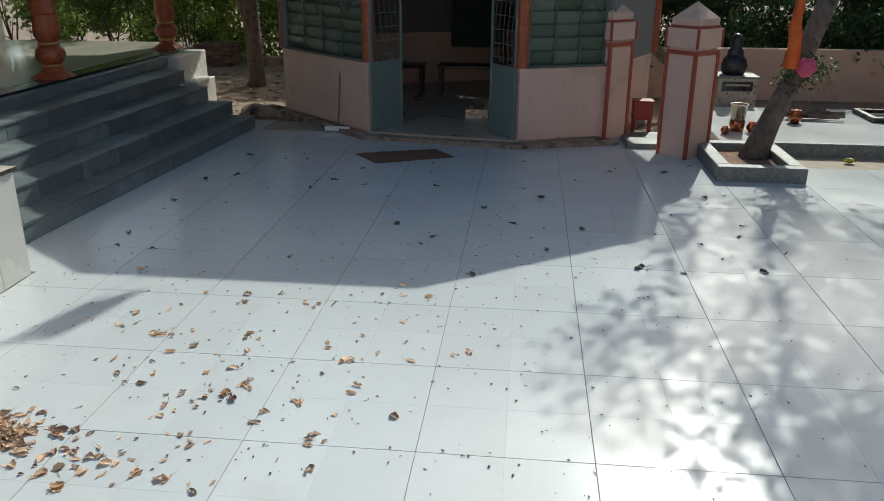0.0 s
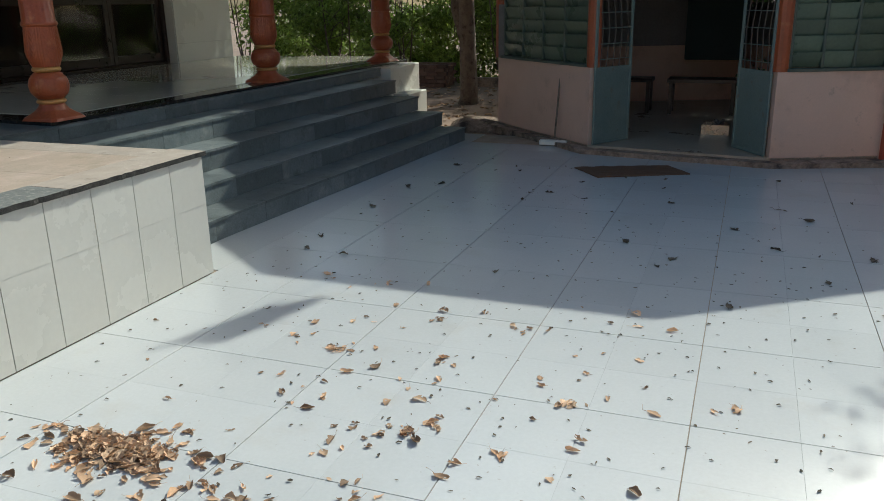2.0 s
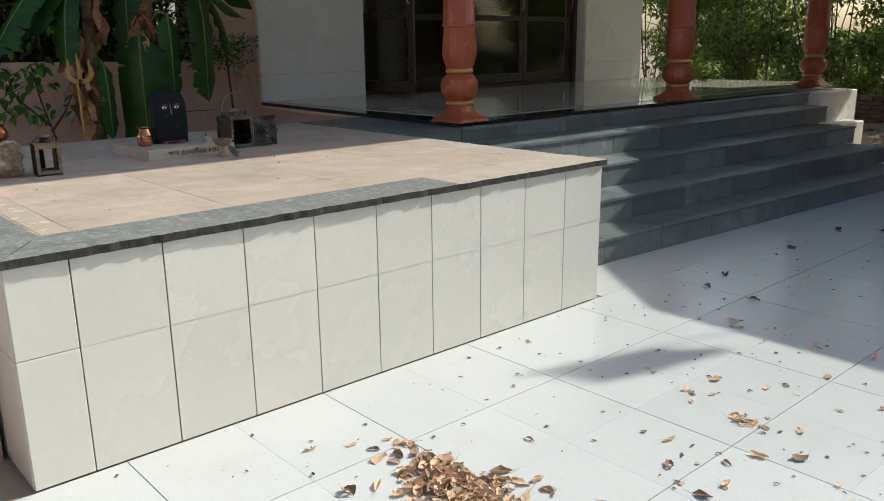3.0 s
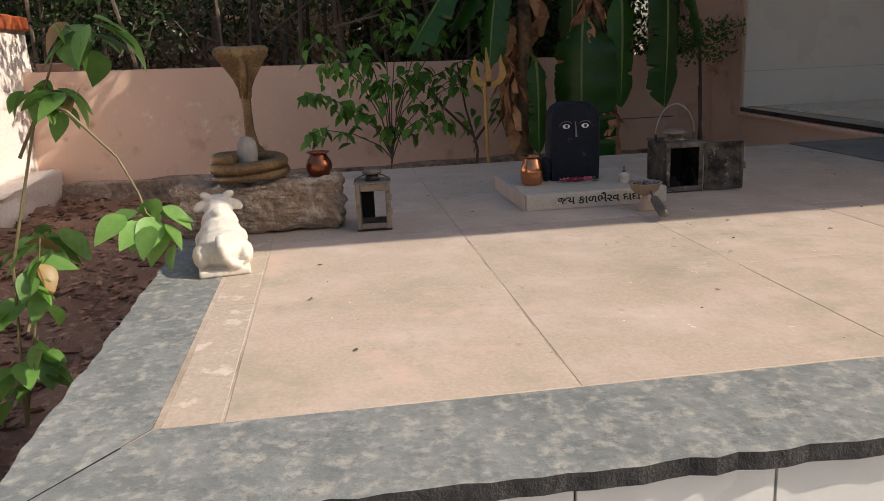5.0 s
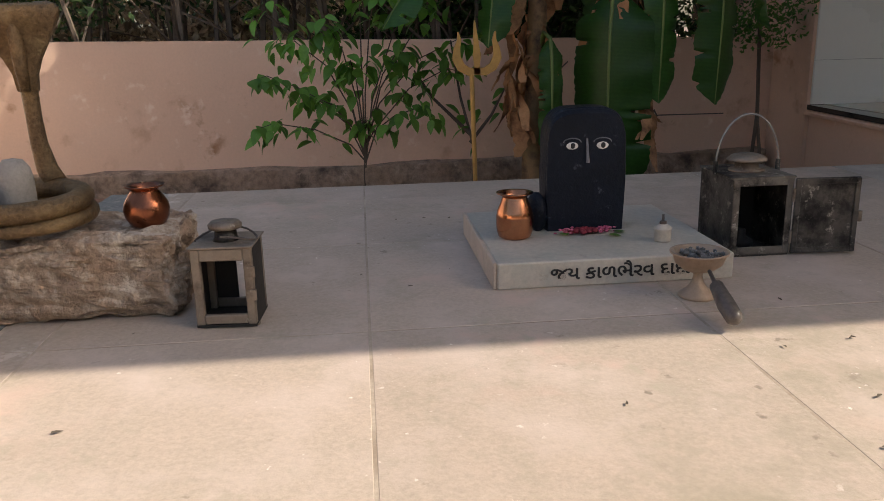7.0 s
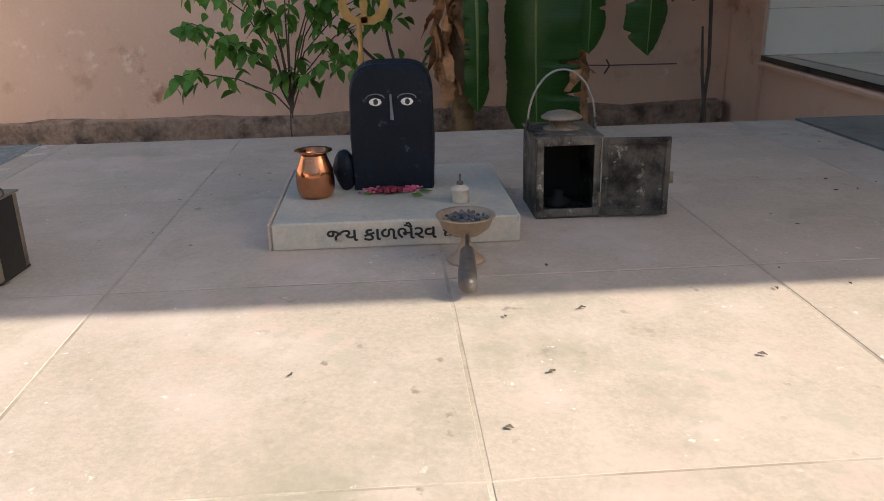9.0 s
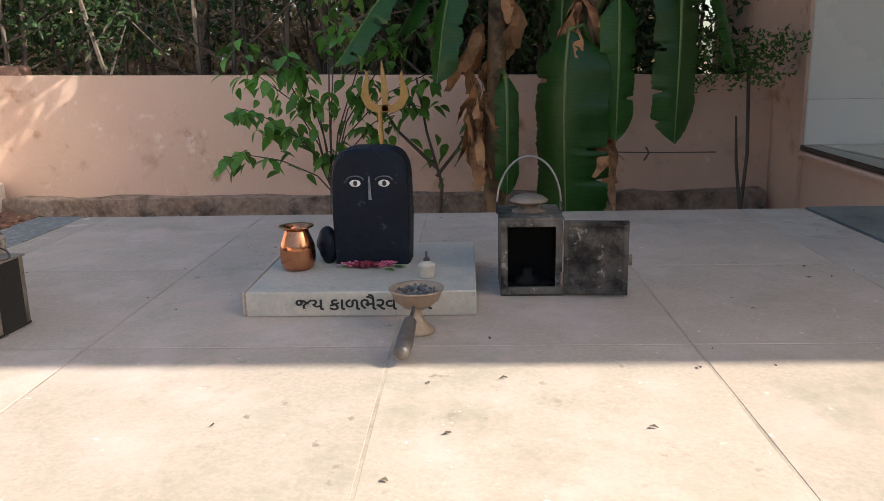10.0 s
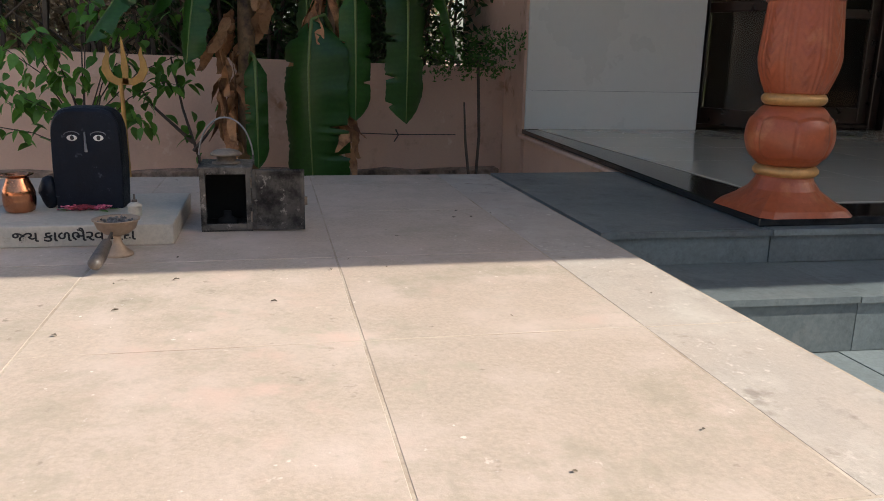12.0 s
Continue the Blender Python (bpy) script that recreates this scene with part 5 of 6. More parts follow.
# sooty lantern box with open door
X = thing("lantern_box", pose(-1.865, -1.165, H), "sooty tin lantern box with its door open", "lantern")
w, d, hgt = 0.145, 0.18, 0.185
part("floor_plate", boxm(-d, 0, 0, w, 0.0, 0.006), M_TIN, X)
part("lining", boxm(-d + 0.004, -d + 0.006, 0.004, w - 0.004, 0.006, hgt), M_SOOT, X, "soot lining")
part("back_panel", boxm(-d, -d + 0.004, 0, w, 0.006, hgt), M_TIN, X)
for y in (0.0, w - 0.004):
    part("side_panel", boxm(-d + 0.004, 0, y, y + 0.004, 0.006, hgt), M_TIN, X)
part("top_plate", boxm(-d - 0.004, 0.004, -0.004, w + 0.004, hgt, hgt + 0.005, 0.001), M_TIN_DARK, X)
bm = bmesh.new()
for a in ((0.0, 0.016, 0.006, hgt), (w - 0.016, w, 0.006, hgt), (0.016, w - 0.016, 0.006, 0.024), (0.016, w - 0.016, hgt - 0.016, hgt)):
    box(bm, 0.0, 0.004, a[0], a[1], a[2], a[3], 0.001)
part("front_frame", bm, M_TIN_DARK, X)
part("burner", lathe(bmesh.new(), [(0.03, 0.006), (0.03, 0.02), (0.012, 0.03), (0.012, 0.045)], 16, c=(-0.09, 0.07, 0)), M_SOOT, X, "", True)
dr = part("door", boxm(-0.002, 0.002, 0.0, 0.15, 0.006, hgt, 0.001), M_TIN, X, "open soot stained door")
dr.matrix_basis = pose(0.006, w + 0.002, 0, 0, 0, -5)
bm = bmesh.new()
for a in ((0.0, 0.012, 0.008, hgt - 0.002), (0.138, 0.15, 0.008, hgt - 0.002), (0.012, 0.138, 0.008, 0.02), (0.012, 0.138, hgt - 0.014, hgt - 0.002)):
    box(bm, 0.002, 0.006, a[0], a[1], a[2], a[3], 0.001)
part("door_rim", bm, M_TIN, dr)
part("latch", boxm(-0.002, 0.008, 0.15, 0.158, 0.08, 0.105), M_TIN_PALE, dr)
for z in (0.03, 0.13):
    part("hinge", tube(bmesh.new(), [(0.006, w, z), (0.006, w, z + 0.03)], 0.004, 8), M_TIN_PALE, X)
part("chimney_neck", lathe(bmesh.new(), [(0.042, hgt + 0.005), (0.042, hgt + 0.009), (0.028, hgt + 0.011), (0.028, hgt + 0.03)], 24, c=(-d / 2, w / 2, 0)), M_TIN_PALE, X, "", True)
part("chimney_cap", lathe(bmesh.new(), [(0.02, hgt + 0.028), (0.046, hgt + 0.03), (0.047, hgt + 0.034), (0.034, hgt + 0.043), (0.018, hgt + 0.047), (0.001, hgt + 0.048)], 28, c=(-d / 2, w / 2, 0)), M_TIN_PALE, X, "", True)
part("bail_handle", tube(bmesh.new(), [(-d / 2, w / 2 + 0.078 * math.cos(a), hgt + 0.02 + 0.12 * math.sin(a)) for a in (math.pi * i / 20 for i in range(21))], 0.0026, 6), M_SILVER, X, "thin wire handle")
for y in (-0.006, w + 0.006):
    part("lug", boxm(-d / 2 - 0.006, -d / 2 + 0.006, w / 2 + (0.078 if y > 0.1 else -0.078) - 0.003, w / 2 + (0.078 if y > 0.1 else -0.078) + 0.003, hgt, hgt + 0.03), M_TIN, X)

# small white bull
bm = bmesh.new()
R = lambda ax, a: Matrix.Rotation(radians(a), 4, ax)  # noqa: E731
box(bm, -0.15, 0.145, -0.062, 0.062, 0.0, 0.026, 0.005, 2)
ball(bm, (0.075, 0, 0.082), 0.066, 1.05, 1.0, 1.15), ball(bm, (0.02, 0, 0.112), 0.062, 1.35, 0.94, 1.1, R("Y", 24))
ball(bm, (-0.04, 0, 0.150), 0.053, 1.0, 0.92, 1.1), ball(bm, (-0.02, 0, 0.192), 0.026, 1.1, 0.8, 0.8)
ball(bm, (-0.07, 0, 0.188), 0.042, 0.95, 0.9, 1.15, R("Y", -18)), ball(bm, (-0.098, 0, 0.215), 0.037, 1.05, 0.95, 0.9), ball(bm, (-0.135, 0, 0.200), 0.026, 1.2, 0.9, 0.9)
for s in (-1, 1):
    tube(bm, [(-0.088, s * 0.020, 0.235), (-0.088, s * 0.033, 0.250), (-0.092, s * 0.036, 0.258)], [0.014, 0.013, 0.010], 10)
    ball(bm, (-0.085, s * 0.046, 0.205), 0.021, 0.6, 0.75, 1.25, R("X", s * 28))
    ball(bm, (0.085, s * 0.052, 0.066), 0.044, 1.25, 0.5, 1.05), ball(bm, (0.03, s * 0.056, 0.040), 0.020, 2.2, 0.8, 0.8), ball(bm, (-0.075, s * 0.045, 0.075), 0.034, 0.9, 0.7, 1.3), ball(bm, (-0.105, s * 0.045, 0.042), 0.019, 1.9, 0.9, 0.9)
tube(bm, [(0.135, -0.006, 0.15), (0.152, -0.004, 0.115), (0.152, 0.004, 0.07), (0.142, 0.018, 0.04)], [0.009, 0.013, 0.013, 0.012], 10)
ball(bm, (0.138, 0.026, 0.038), 0.018, 0.9, 1.1, 1.0)
bull = solo("bull_statue", bm, M_MARBLE, "small white marble seated bull on the platform's edge", "statue", smooth=True, at=pose(-1.298, -2.725, H, 0, 0, 8) @ Matrix.Diagonal((1.02, 1.1, 0.75, 1)))
rm = bull.modifiers.new("merge", "REMESH")
rm.mode, rm.voxel_size, rm.use_smooth_shade = "VOXEL", 0.0042, True
sm = bull.modifiers.new("soften", "SMOOTH")
sm.factor, sm.iterations = 0.5, 4

# trident behind the platform
T = thing("trident", pose(-3.2, -1.565, 0.45), "brass painted iron trident standing in the bed", "trident")
part("shaft", tube(bmesh.new(), [(0, 0, -0.25), (0, -0.02, 0.69)], 0.009, 8), M_TRIDENT, T)


def blade(bm, pts, widths, t=0.006):
    lo = []
    for (y, z), w in zip(pts, widths):
        lo.append((y, z, w))
    rows = []
    for i, (y, z, w) in enumerate(lo):
        y0, z0, _ = lo[max(0, i - 1)]
        y1, z1, _ = lo[min(len(lo) - 1, i + 1)]
        q = Vector((y1 - y0, z1 - z0)).normalized()
        nx = Vector((-q.y, q.x)) * w
        rows.append([bm.verts.new((x, y + s * nx.x, z + s * nx.y)) for x, s in ((t, 1), (t, -1), (-t, -1), (-t, 1))])
    for a, b in zip(rows, rows[1:]):
        for k in range(4):
            bm.faces.new((a[k], a[(k + 1) % 4], b[(k + 1) % 4], b[k]))
    bm.faces.new(rows[0][::-1]), bm.faces.new(rows[-1])
    return bm


for s in (-1, 1):
    part("side_prong", blade(bmesh.new(), [(0, 0.70), (s * 0.03, 0.698), (s * 0.06, 0.715), (s * 0.078, 0.75), (s * 0.075, 0.785), (s * 0.066, 0.815), (s * 0.07, 0.845)], [0.014, 0.015, 0.017, 0.017, 0.012, 0.008, 0.002]), M_TRIDENT, T)
part("middle_prong", blade(bmesh.new(), [(0, 0.69), (0, 0.73), (0, 0.76), (0, 0.775), (-0.004, 0.82), (-0.008, 0.885)], [0.013, 0.011, 0.016, 0.012, 0.009, 0.002]), M_TRIDENT, T)

# ---- plants in the bed ----


def set_leaf(me, parent, p, yaw, pitch, roll, s, name="leaf"):
    o = new(name, me)
    o.parent = parent
    o.matrix_basis = pose(*p, roll, pitch, yaw) @ Matrix.Scale(s, 4)
    return o


def bush(name, m, label, stems, leafmesh, rng, per, spread, scale=(0.7, 1.2), rad=0.006, stem_mat=None, starts=0.35):
    t = thing(name, m, label, "plant")
    for st, first in zip(stems, starts if isinstance(starts, tuple) else (starts,) * len(stems)):
        part("stem", tube(bmesh.new(), st, [rad * (1 - 0.6 * i / (len(st) - 1)) for i in range(len(st))], 6), stem_mat or M_STEM, t)
        pts = [Vector(p) for p in st]
        for i in range(per):
            u = first + (1 - first) * (i + rng.random()) / per
            k = min(len(pts) - 2, int(u * (len(pts) - 1)))
            p = pts[k].lerp(pts[k + 1], u * (len(pts) - 1) - k)
            set_leaf(leafmesh[0] if rng.random() > leafmesh[2] else leafmesh[1], t, p + Vector((rng.gauss(0, spread), rng.gauss(0, spread), rng.gauss(0, spread * 0.6))), rng.uniform(0, 360), rng.uniform(5, 55), rng.uniform(-35, 35), rng.uniform(*scale))
    return t


rng = random.Random(12)
big = ob_mesh("big_leaf", leaf_shape(0.115, 0.062, 0.22, 0.22, 7), M_LEAF, True)
bigy = ob_mesh("big_leaf_yellow", leaf_shape(0.11, 0.058, 0.35, 0.3, 7), M_LEAFY, True)
stems = [[(0, 0, 0), (0.02, 0.05, 0.5), (0.05, 0.18, 0.9), (0.065, 0.24, 1.02), (0.065, 0.28, 1.13), (0.065, 0.38, 1.12)], [(0.06, 0.2, 0.95), (0.13, 0.29, 0.92), (0.15, 0.40, 0.80), (0.19, 0.45, 0.71), (0.22, 0.47, 0.66), (0.24, 0.52, 0.62)],
         [(0, 0, 0), (0.02, 0.05, 0.2), (0.03, 0.09, 0.35), (0.04, 0.12, 0.48), (0.04, 0.14, 0.58)], [(0, 0, 0), (0.02, 0.02, 0.1), (0.04, 0.05, 0.2), (0.04, 0.09, 0.3)], [(0.03, 0.12, 0.8), (0.05, 0.18, 0.9), (0.06, 0.22, 0.98), (0.065, 0.26, 0.96)], [(0, 0.05, 0.3), (-0.08, 0.08, 0.45), (-0.16, 0.08, 0.55), (-0.22, 0.08, 0.55)]]
bush("leafy_shrub", pose(-1.35, -3.35, 0.3), "leafy green shrub with a few yellowed leaves beside the platform", stems, (big, bigy, 0.06), rng, 18, 0.028, (0.7, 1.25), 0.005, None, (0.76, 0.72, 0.55, 0.5, 0.5, 0.5))
sap = ob_mesh("sapling_leaf", leaf_shape(0.115, 0.056, 0.2, 0.3, 5), M_SAPLEAF, True)
stems = [[(0, 0, 0.1), (0.01, -0.01, 0.3), (0.0, 0.0, 0.5), (0.0, 0.02, 0.62)]]
for y, z in ((-0.5, 0.84), (-0.45, 0.62), (-0.16, 1.1), (0.3, 0.68), (0.55, 1.02), (-0.32, 1.02), (0.1, 1.28), (0.32, 1.22), (0.45, 0.86), (-0.05, 0.92), (-0.28, 0.76), (0.2, 0.96), (-0.4, 1.2), (0.6, 1.3), (0.02, 1.5)):
    x, k = rng.uniform(-0.2, 0.25), rng.uniform(0.32, 0.5)
    stems.append([(0, 0, k), (0.2 * x, 0.16 * y, k + 0.4 * (z - k)), (0.6 * x, 0.55 * y, k + 0.8 * (z - k)), (x, y, z), (1.1 * x, 1.15 * y, z - 0.02)])
bush("green_sapling", pose(-4.4, -2.0, 0.25), "thin green sapling by the pink wall", stems, (sap, sap, 0), rng, 26, 0.05, (0.65, 1.1), 0.0045, M_TWIG, (0.9,) + (0.42,) * 15)
stems = [[(0, 0, 0), (-0.02, 0.03, 0.4), (0, -0.05, 0.7), (0.02, -0.1, 1.0)], [(0, 0, 0.45), (0.0, 0.12, 0.6), (0, 0.2, 0.75)], [(0, 0, 0.5), (0.02, -0.2, 0.7), (0.03, -0.3, 0.85)]]
bush("green_sapling", pose(-4.5, -1.42, 0.25), "second thin sapling beside the banana plants", stems, (sap, sap, 0), rng, 7, 0.04, (0.7, 1.1), 0.012, M_TWIG)


def banana_leaf(length, width, droop, seed, torn=0.0):
    """A long blade along +x, hanging as a curve, edges slightly torn. Returns blade and midrib."""
    r = random.Random(seed)
    bm, rib = bmesh.new(), []
    rows, n = [], 64
    notch = {(r.randrange(14, 60), r.choice((-1, 1))): r.uniform(0.35, 0.7) for _ in range(5)}
    for i in range(n + 1):
        u = i / n
        a = droop[0] + (droop[1] - droop[0]) * (1 - (1 - u) ** 3)
        rib.append((0, 0, 0) if i == 0 else (rib[-1][0] + length / n * math.cos(a), 0, rib[-1][2] + length / n * math.sin(a)))
        w = width * 0.5 * min(1, (u * 7) ** 0.6) * (1 - max(0, (u - 0.82) / 0.18) ** 2.2)
        x, _, z = rib[-1]
        nx, nz = -math.sin(a), math.cos(a)
        row = []
        for v in (-1, -0.55, -0.02, 0.02, 0.55, 1):
            ww = w * v * (1 - torn * r.random() if abs(v) == 1 else 1) * notch.get((i, v), 1.0)
            lift = 0.10 * abs(v) * w - 0.5 * abs(v) ** 2 * w + (0.010 * math.sin(u * 30 + v * 3) + 0.0035 * math.sin(u * 190)) * abs(v)
            row.append(bm.verts.new((x + nx * lift, ww, z + nz * lift)))
        rows.append(row)
    for k, (a, b) in enumerate(zip(rows, rows[1:])):
        for j in range(5):
            if torn and j in (0, 4) and r.random() < torn * 0.2:
                continue
            bm.faces.new((a[j], b[j], b[j + 1], a[j + 1]))
    return bm, rib


def banana(m, leaves, stem_h, label, girth=1.0):
    """leaves: base place, yaw, length, width, angles at base and tip, tears."""
    t = thing("banana_plant", m, label, "banana plant", "banana plants")
    b = bmesh.new()
    tube(b, [(0, 0, -0.2), (0.0, 0, 0.3), (0.01, 0.01, 0.8), (0.02, 0.02, stem_h)], [girth * r for r in (0.06, 0.052, 0.045, 0.036)], 14)
    part("stem", roughened(b, 0.004, 9), M_BANSTEM, t, "", True)
    for i, (base, yaw, length, width, a0, a1, torn) in enumerate(leaves):
        bl, rib = banana_leaf(length, width, (radians(a0), radians(a1)), i + int(stem_h * 10), torn)
        o = part("leaf_blade", bl, M_BANLEAF, t, "", True)
        o.matrix_basis = pose(*base, 0, 0, yaw)
        part("midrib", tube(bmesh.new(), rib, [0.011 * (1 - 0.8 * k / len(rib)) for k in range(len(rib))], 6), M_BANRIB, o, "pale midrib", True)
        top = Vector((0.02, 0.02, min(stem_h, base[2] - 0.1)))
        part("petiole", tube(bmesh.new(), [top, top.lerp(Vector(base), 0.5) + Vector((0, 0, 0.08)), base], [0.02, 0.014, 0.011], 7), M_BANRIB, t, "", True)
    return t


def dry_leaf(length, seed):
    """A withered leaf: a bent rib with crumpled strips of blade hanging from it."""
    r = random.Random(seed)
    bm = bmesh.new()
    for s in range(9):
        u0 = s / 9
        x, z = 0.04 + 0.09 * math.sin(1.5 * u0) + r.gauss(0, 0.012), 0.05 - length * 0.75 * u0 ** 1.5
        ln, w = length * r.uniform(0.35, 0.7), r.uniform(0.012, 0.034)
        ang, dx, dy = r.uniform(0, 3.1), r.gauss(0.0, 0.06), r.gauss(0, 0.09)
        rows, n = [], 10
        for i in range(n + 1):
            u = i / n
            c = Vector((x + dx * u + 0.012 * math.sin(5 * u + s), dy * u + 0.014 * math.sin(7 * u + 2 * s), z - ln * u))
            a = ang + 1.6 * u + 0.5 * math.sin(4 * u + s)
            ww = w * (0.35 + math.sin(math.pi * min(1, 0.12 + 0.8 * u))) * r.uniform(0.75, 1.2)
            d = Vector((math.cos(a), math.sin(a), 0.25 * math.sin(3 * u)))
            e = Vector((-math.sin(a), math.cos(a), 0)) * ww * r.uniform(-0.5, 0.5)
            rows.append([bm.verts.new(c - d * ww), bm.verts.new(c + e), bm.verts.new(c + d * ww)])
        for p, q in zip(rows, rows[1:]):
            bm.faces.new((p[0], p[1], q[1], q[0])), bm.faces.new((p[1], p[2], q[2], q[1]))
    return bm


b1 = banana(pose(-4.35, -1.10, 0.27), [((0.12, 0.06, 0.98), 5, 0.62, 0.13, -70, -92, 0.05), ((0.1, 0.1, 1.75), 65, 1.3, 0.3, 40, -40, 0.15), ((-0.1, 0, 1.8), 150, 1.2, 0.28, 70, 10, 0.1), ((0.05, -0.1, 1.62), -70, 1.0, 0.30, 15, -55, 0.1), ((0.1, -0.1, 1.6), -40, 0.75, 0.2, -20, -80, 0.12)], 1.5, "banana plant with hanging green and dry brown leaves", 1.2)
b2 = banana(pose(-4.35, -0.60, 0.27), [((0.12, -0.12, 1.20), -32, 1.05, 0.42, -74, -95, 0.05), ((0.16, 0.12, 1.36), 4, 0.72, 0.185, -78, -93, 0.03), ((0.15, 0.40, 1.60), 12, 0.98, 0.24, -68, -93, 0.06), ((0.02, 0.5, 1.55), 72, 0.62, 0.22, -30, -78, 0.2), ((-0.12, -0.06, 1.68), -50, 0.85, 0.32, -55, -93, 0.1), ((-0.1, 0, 1.9), 210, 1.4, 0.3, 60, -30, 0.2), ((0, -0.1, 1.85), 280, 1.3, 0.3, 40, -60, 0.2), ((0.0, 0.1, 1.85), 20, 1.4, 0.32, 55, -20, 0.15), ((0.0, 0.1, 1.85), 110, 1.4, 0.32, 50, -40, 0.15)], 1.75, "tall banana plant with long drooping green leaves")
for parent, sets in ((b1, ((-85, 0.98, 0.4), (-60, 0.85, 0.45), (200, 1.1, 0.6), (-100, 1.2, 0.35), (60, 1.45, 0.4))), (b2, ((40, 0.7, 0.35), (-60, 1.4, 0.5), (160, 1.3, 0.8), (200, 1.5, 0.9)))):
    for i, (yaw, z, ln) in enumerate(sets):
        o = part("dry_leaf", dry_leaf(ln, 40 + i), M_BANDRY, parent, "hanging torn dry brown leaf", True)
        o.matrix_basis = pose(0.03, 0.0, z, 0, 0, yaw)
fern = thing("wall_fern", pose(-5.0, 0.45, 0.25), "straggly fern-leaved weed at the wall's corner", "plant")
part("stem", tube(bmesh.new(), [(0, 0, 0), (0.02, 0.02, 0.5), (0, 0.0, 1.05)], 0.012, 6), M_TWIG, fern)
leaf_cloud("fronds", M_SAPLEAF, 900, [(0.05, 0.05, 1.0, 0.2, 0.2, 0.12), (-0.05, -0.2, 1.05, 0.2, 0.25, 0.2), (0.0, 0.12, 1.15, 0.2, 0.25, 0.1)], 0.035, 77, "", "", fern)
solo("dry_stick", tube(bmesh.new(), [(-4.55, 0.33, 0.25), (-4.6, 0.28, 0.75), (-4.62, 0.27, 1.0)], [0.012, 0.01, 0.006], 6), M_TWIG, "dry stick standing in the bed", "stick")
wv = thing("wire_line", pose(0, 0, 0), "thin wire stretched along the pink wall", "wire")
part("wire", tube(bmesh.new(), [(-5.36, -0.5, 0.735), (-5.34, -0.06, 0.722), (-5.2, 0.35, 0.735)], 0.004, 5), M_WIRE, wv)
part("knot", tube(bmesh.new(), [(-5.34, -0.07, 0.76), (-5.33, -0.05, 0.72), (-5.34, -0.08, 0.67)], 0.006, 5), M_WIRE, wv)

# ---- trees and thickets outside the walls ----
rng = np.random.default_rng(3)


def thicket(name, x0, x1, y0, y1, z0, z1, n, k, material, label, seed, leaf=0.07, stems=40):
    r = np.random.default_rng(seed)
    t = thing(name, pose(0, 0, 0), label, "thicket", kind="stuff")
    bm = bmesh.new()
    for i in range(stems):
        x, y = r.uniform(x0, x1), r.uniform(y0, y1)
        a, b = r.normal(0, 0.55, 2)
        tube(bm, [(x, y, -0.06), (x + a * 0.4, y + b * 0.4, z0 + 0.8), (x + a, y + b, z1 * 0.9)], [r.uniform(0.015, 0.04), 0.016, 0.006], 5)
        for _ in range(7):
            h = r.uniform(z0 * 0.5 + 0.2, z1 * 0.8)
            c, d = r.normal(0, 0.5, 2)
            tube(bm, [(x + a * h / z1, y + b * h / z1, h), (x + c, y + d, h + r.uniform(0.2, 0.7))], [0.012, 0.004], 4)
    part("branches", bm, M_TWIG, t, "bare grey twigs and branches")
    cs = [(r.uniform(x0, x1), r.uniform(y0, y1), r.uniform(z0, z1), r.uniform(0.35, 0.8), r.uniform(0.35, 0.8), r.uniform(0.25, 0.6)) for _ in range(k)]
    leaf_cloud("leaves", material, n, cs, leaf, seed + 1, "dense small leaves", "", t)
    return t


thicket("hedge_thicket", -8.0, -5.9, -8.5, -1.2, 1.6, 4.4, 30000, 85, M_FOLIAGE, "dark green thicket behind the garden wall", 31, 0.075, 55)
# Upper part is unseen, raised to keep skylight off the pink wall
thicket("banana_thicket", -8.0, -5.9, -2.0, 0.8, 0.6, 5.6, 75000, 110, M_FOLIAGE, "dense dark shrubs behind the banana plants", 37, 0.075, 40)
thicket("dry_scrub", -11.0, -8.2, -12.0, 1.0, 0.0, 3.2, 90000, 200, M_SCRUB, "pale dry scrub on the ground beyond the wall", 38, 0.11, 80)
# Branch added above the view; its leaves dapple the garden wall with shade
ov = thing("overhanging_branch", pose(0, 0, 0), "unseen leafy branch added to shade the garden wall", "tree")
part("limb", tube(bmesh.new(), [(-6.6, -3.4, -0.1), (-6.4, -3.3, 1.6), (-5.8, -3.0, 2.4), (-4.9, -2.7, 2.6), (-4.4, -2.5, 2.6)], [0.07, 0.05, 0.04, 0.025, 0.01], 8), M_BARK, ov, "", True)
leaf_cloud("leaves", M_FOLIAGE, 1100, [(-4.95, -2.9, 2.55, 0.55, 0.6, 0.22), (-5.0, -2.1, 2.6, 0.5, 0.6, 0.25)], 0.09, 52, "", "", ov)
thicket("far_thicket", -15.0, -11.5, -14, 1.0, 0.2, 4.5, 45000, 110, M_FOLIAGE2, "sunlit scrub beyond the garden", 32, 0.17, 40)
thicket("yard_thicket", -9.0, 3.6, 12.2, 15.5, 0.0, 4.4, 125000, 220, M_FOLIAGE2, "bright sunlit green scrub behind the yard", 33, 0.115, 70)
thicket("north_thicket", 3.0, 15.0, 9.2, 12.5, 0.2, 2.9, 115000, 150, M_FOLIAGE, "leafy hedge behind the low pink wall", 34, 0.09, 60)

# Unseen trees, added to darken the door glass and block low skylight
thicket("east_thicket", 10.2, 13.5, -12.0, 12.0, 0.0, 5.5, 40000, 120, M_FOLIAGE, "unseen trees added beyond the east wall to darken glass reflections", 35, 0.22, 40)
thicket("south_thicket", -6.0, 12.0, -13.5, -10.0, 0.0, 5.5, 30000, 90, M_FOLIAGE, "unseen trees added beyond the south wall to cut skylight", 36, 0.22, 30)

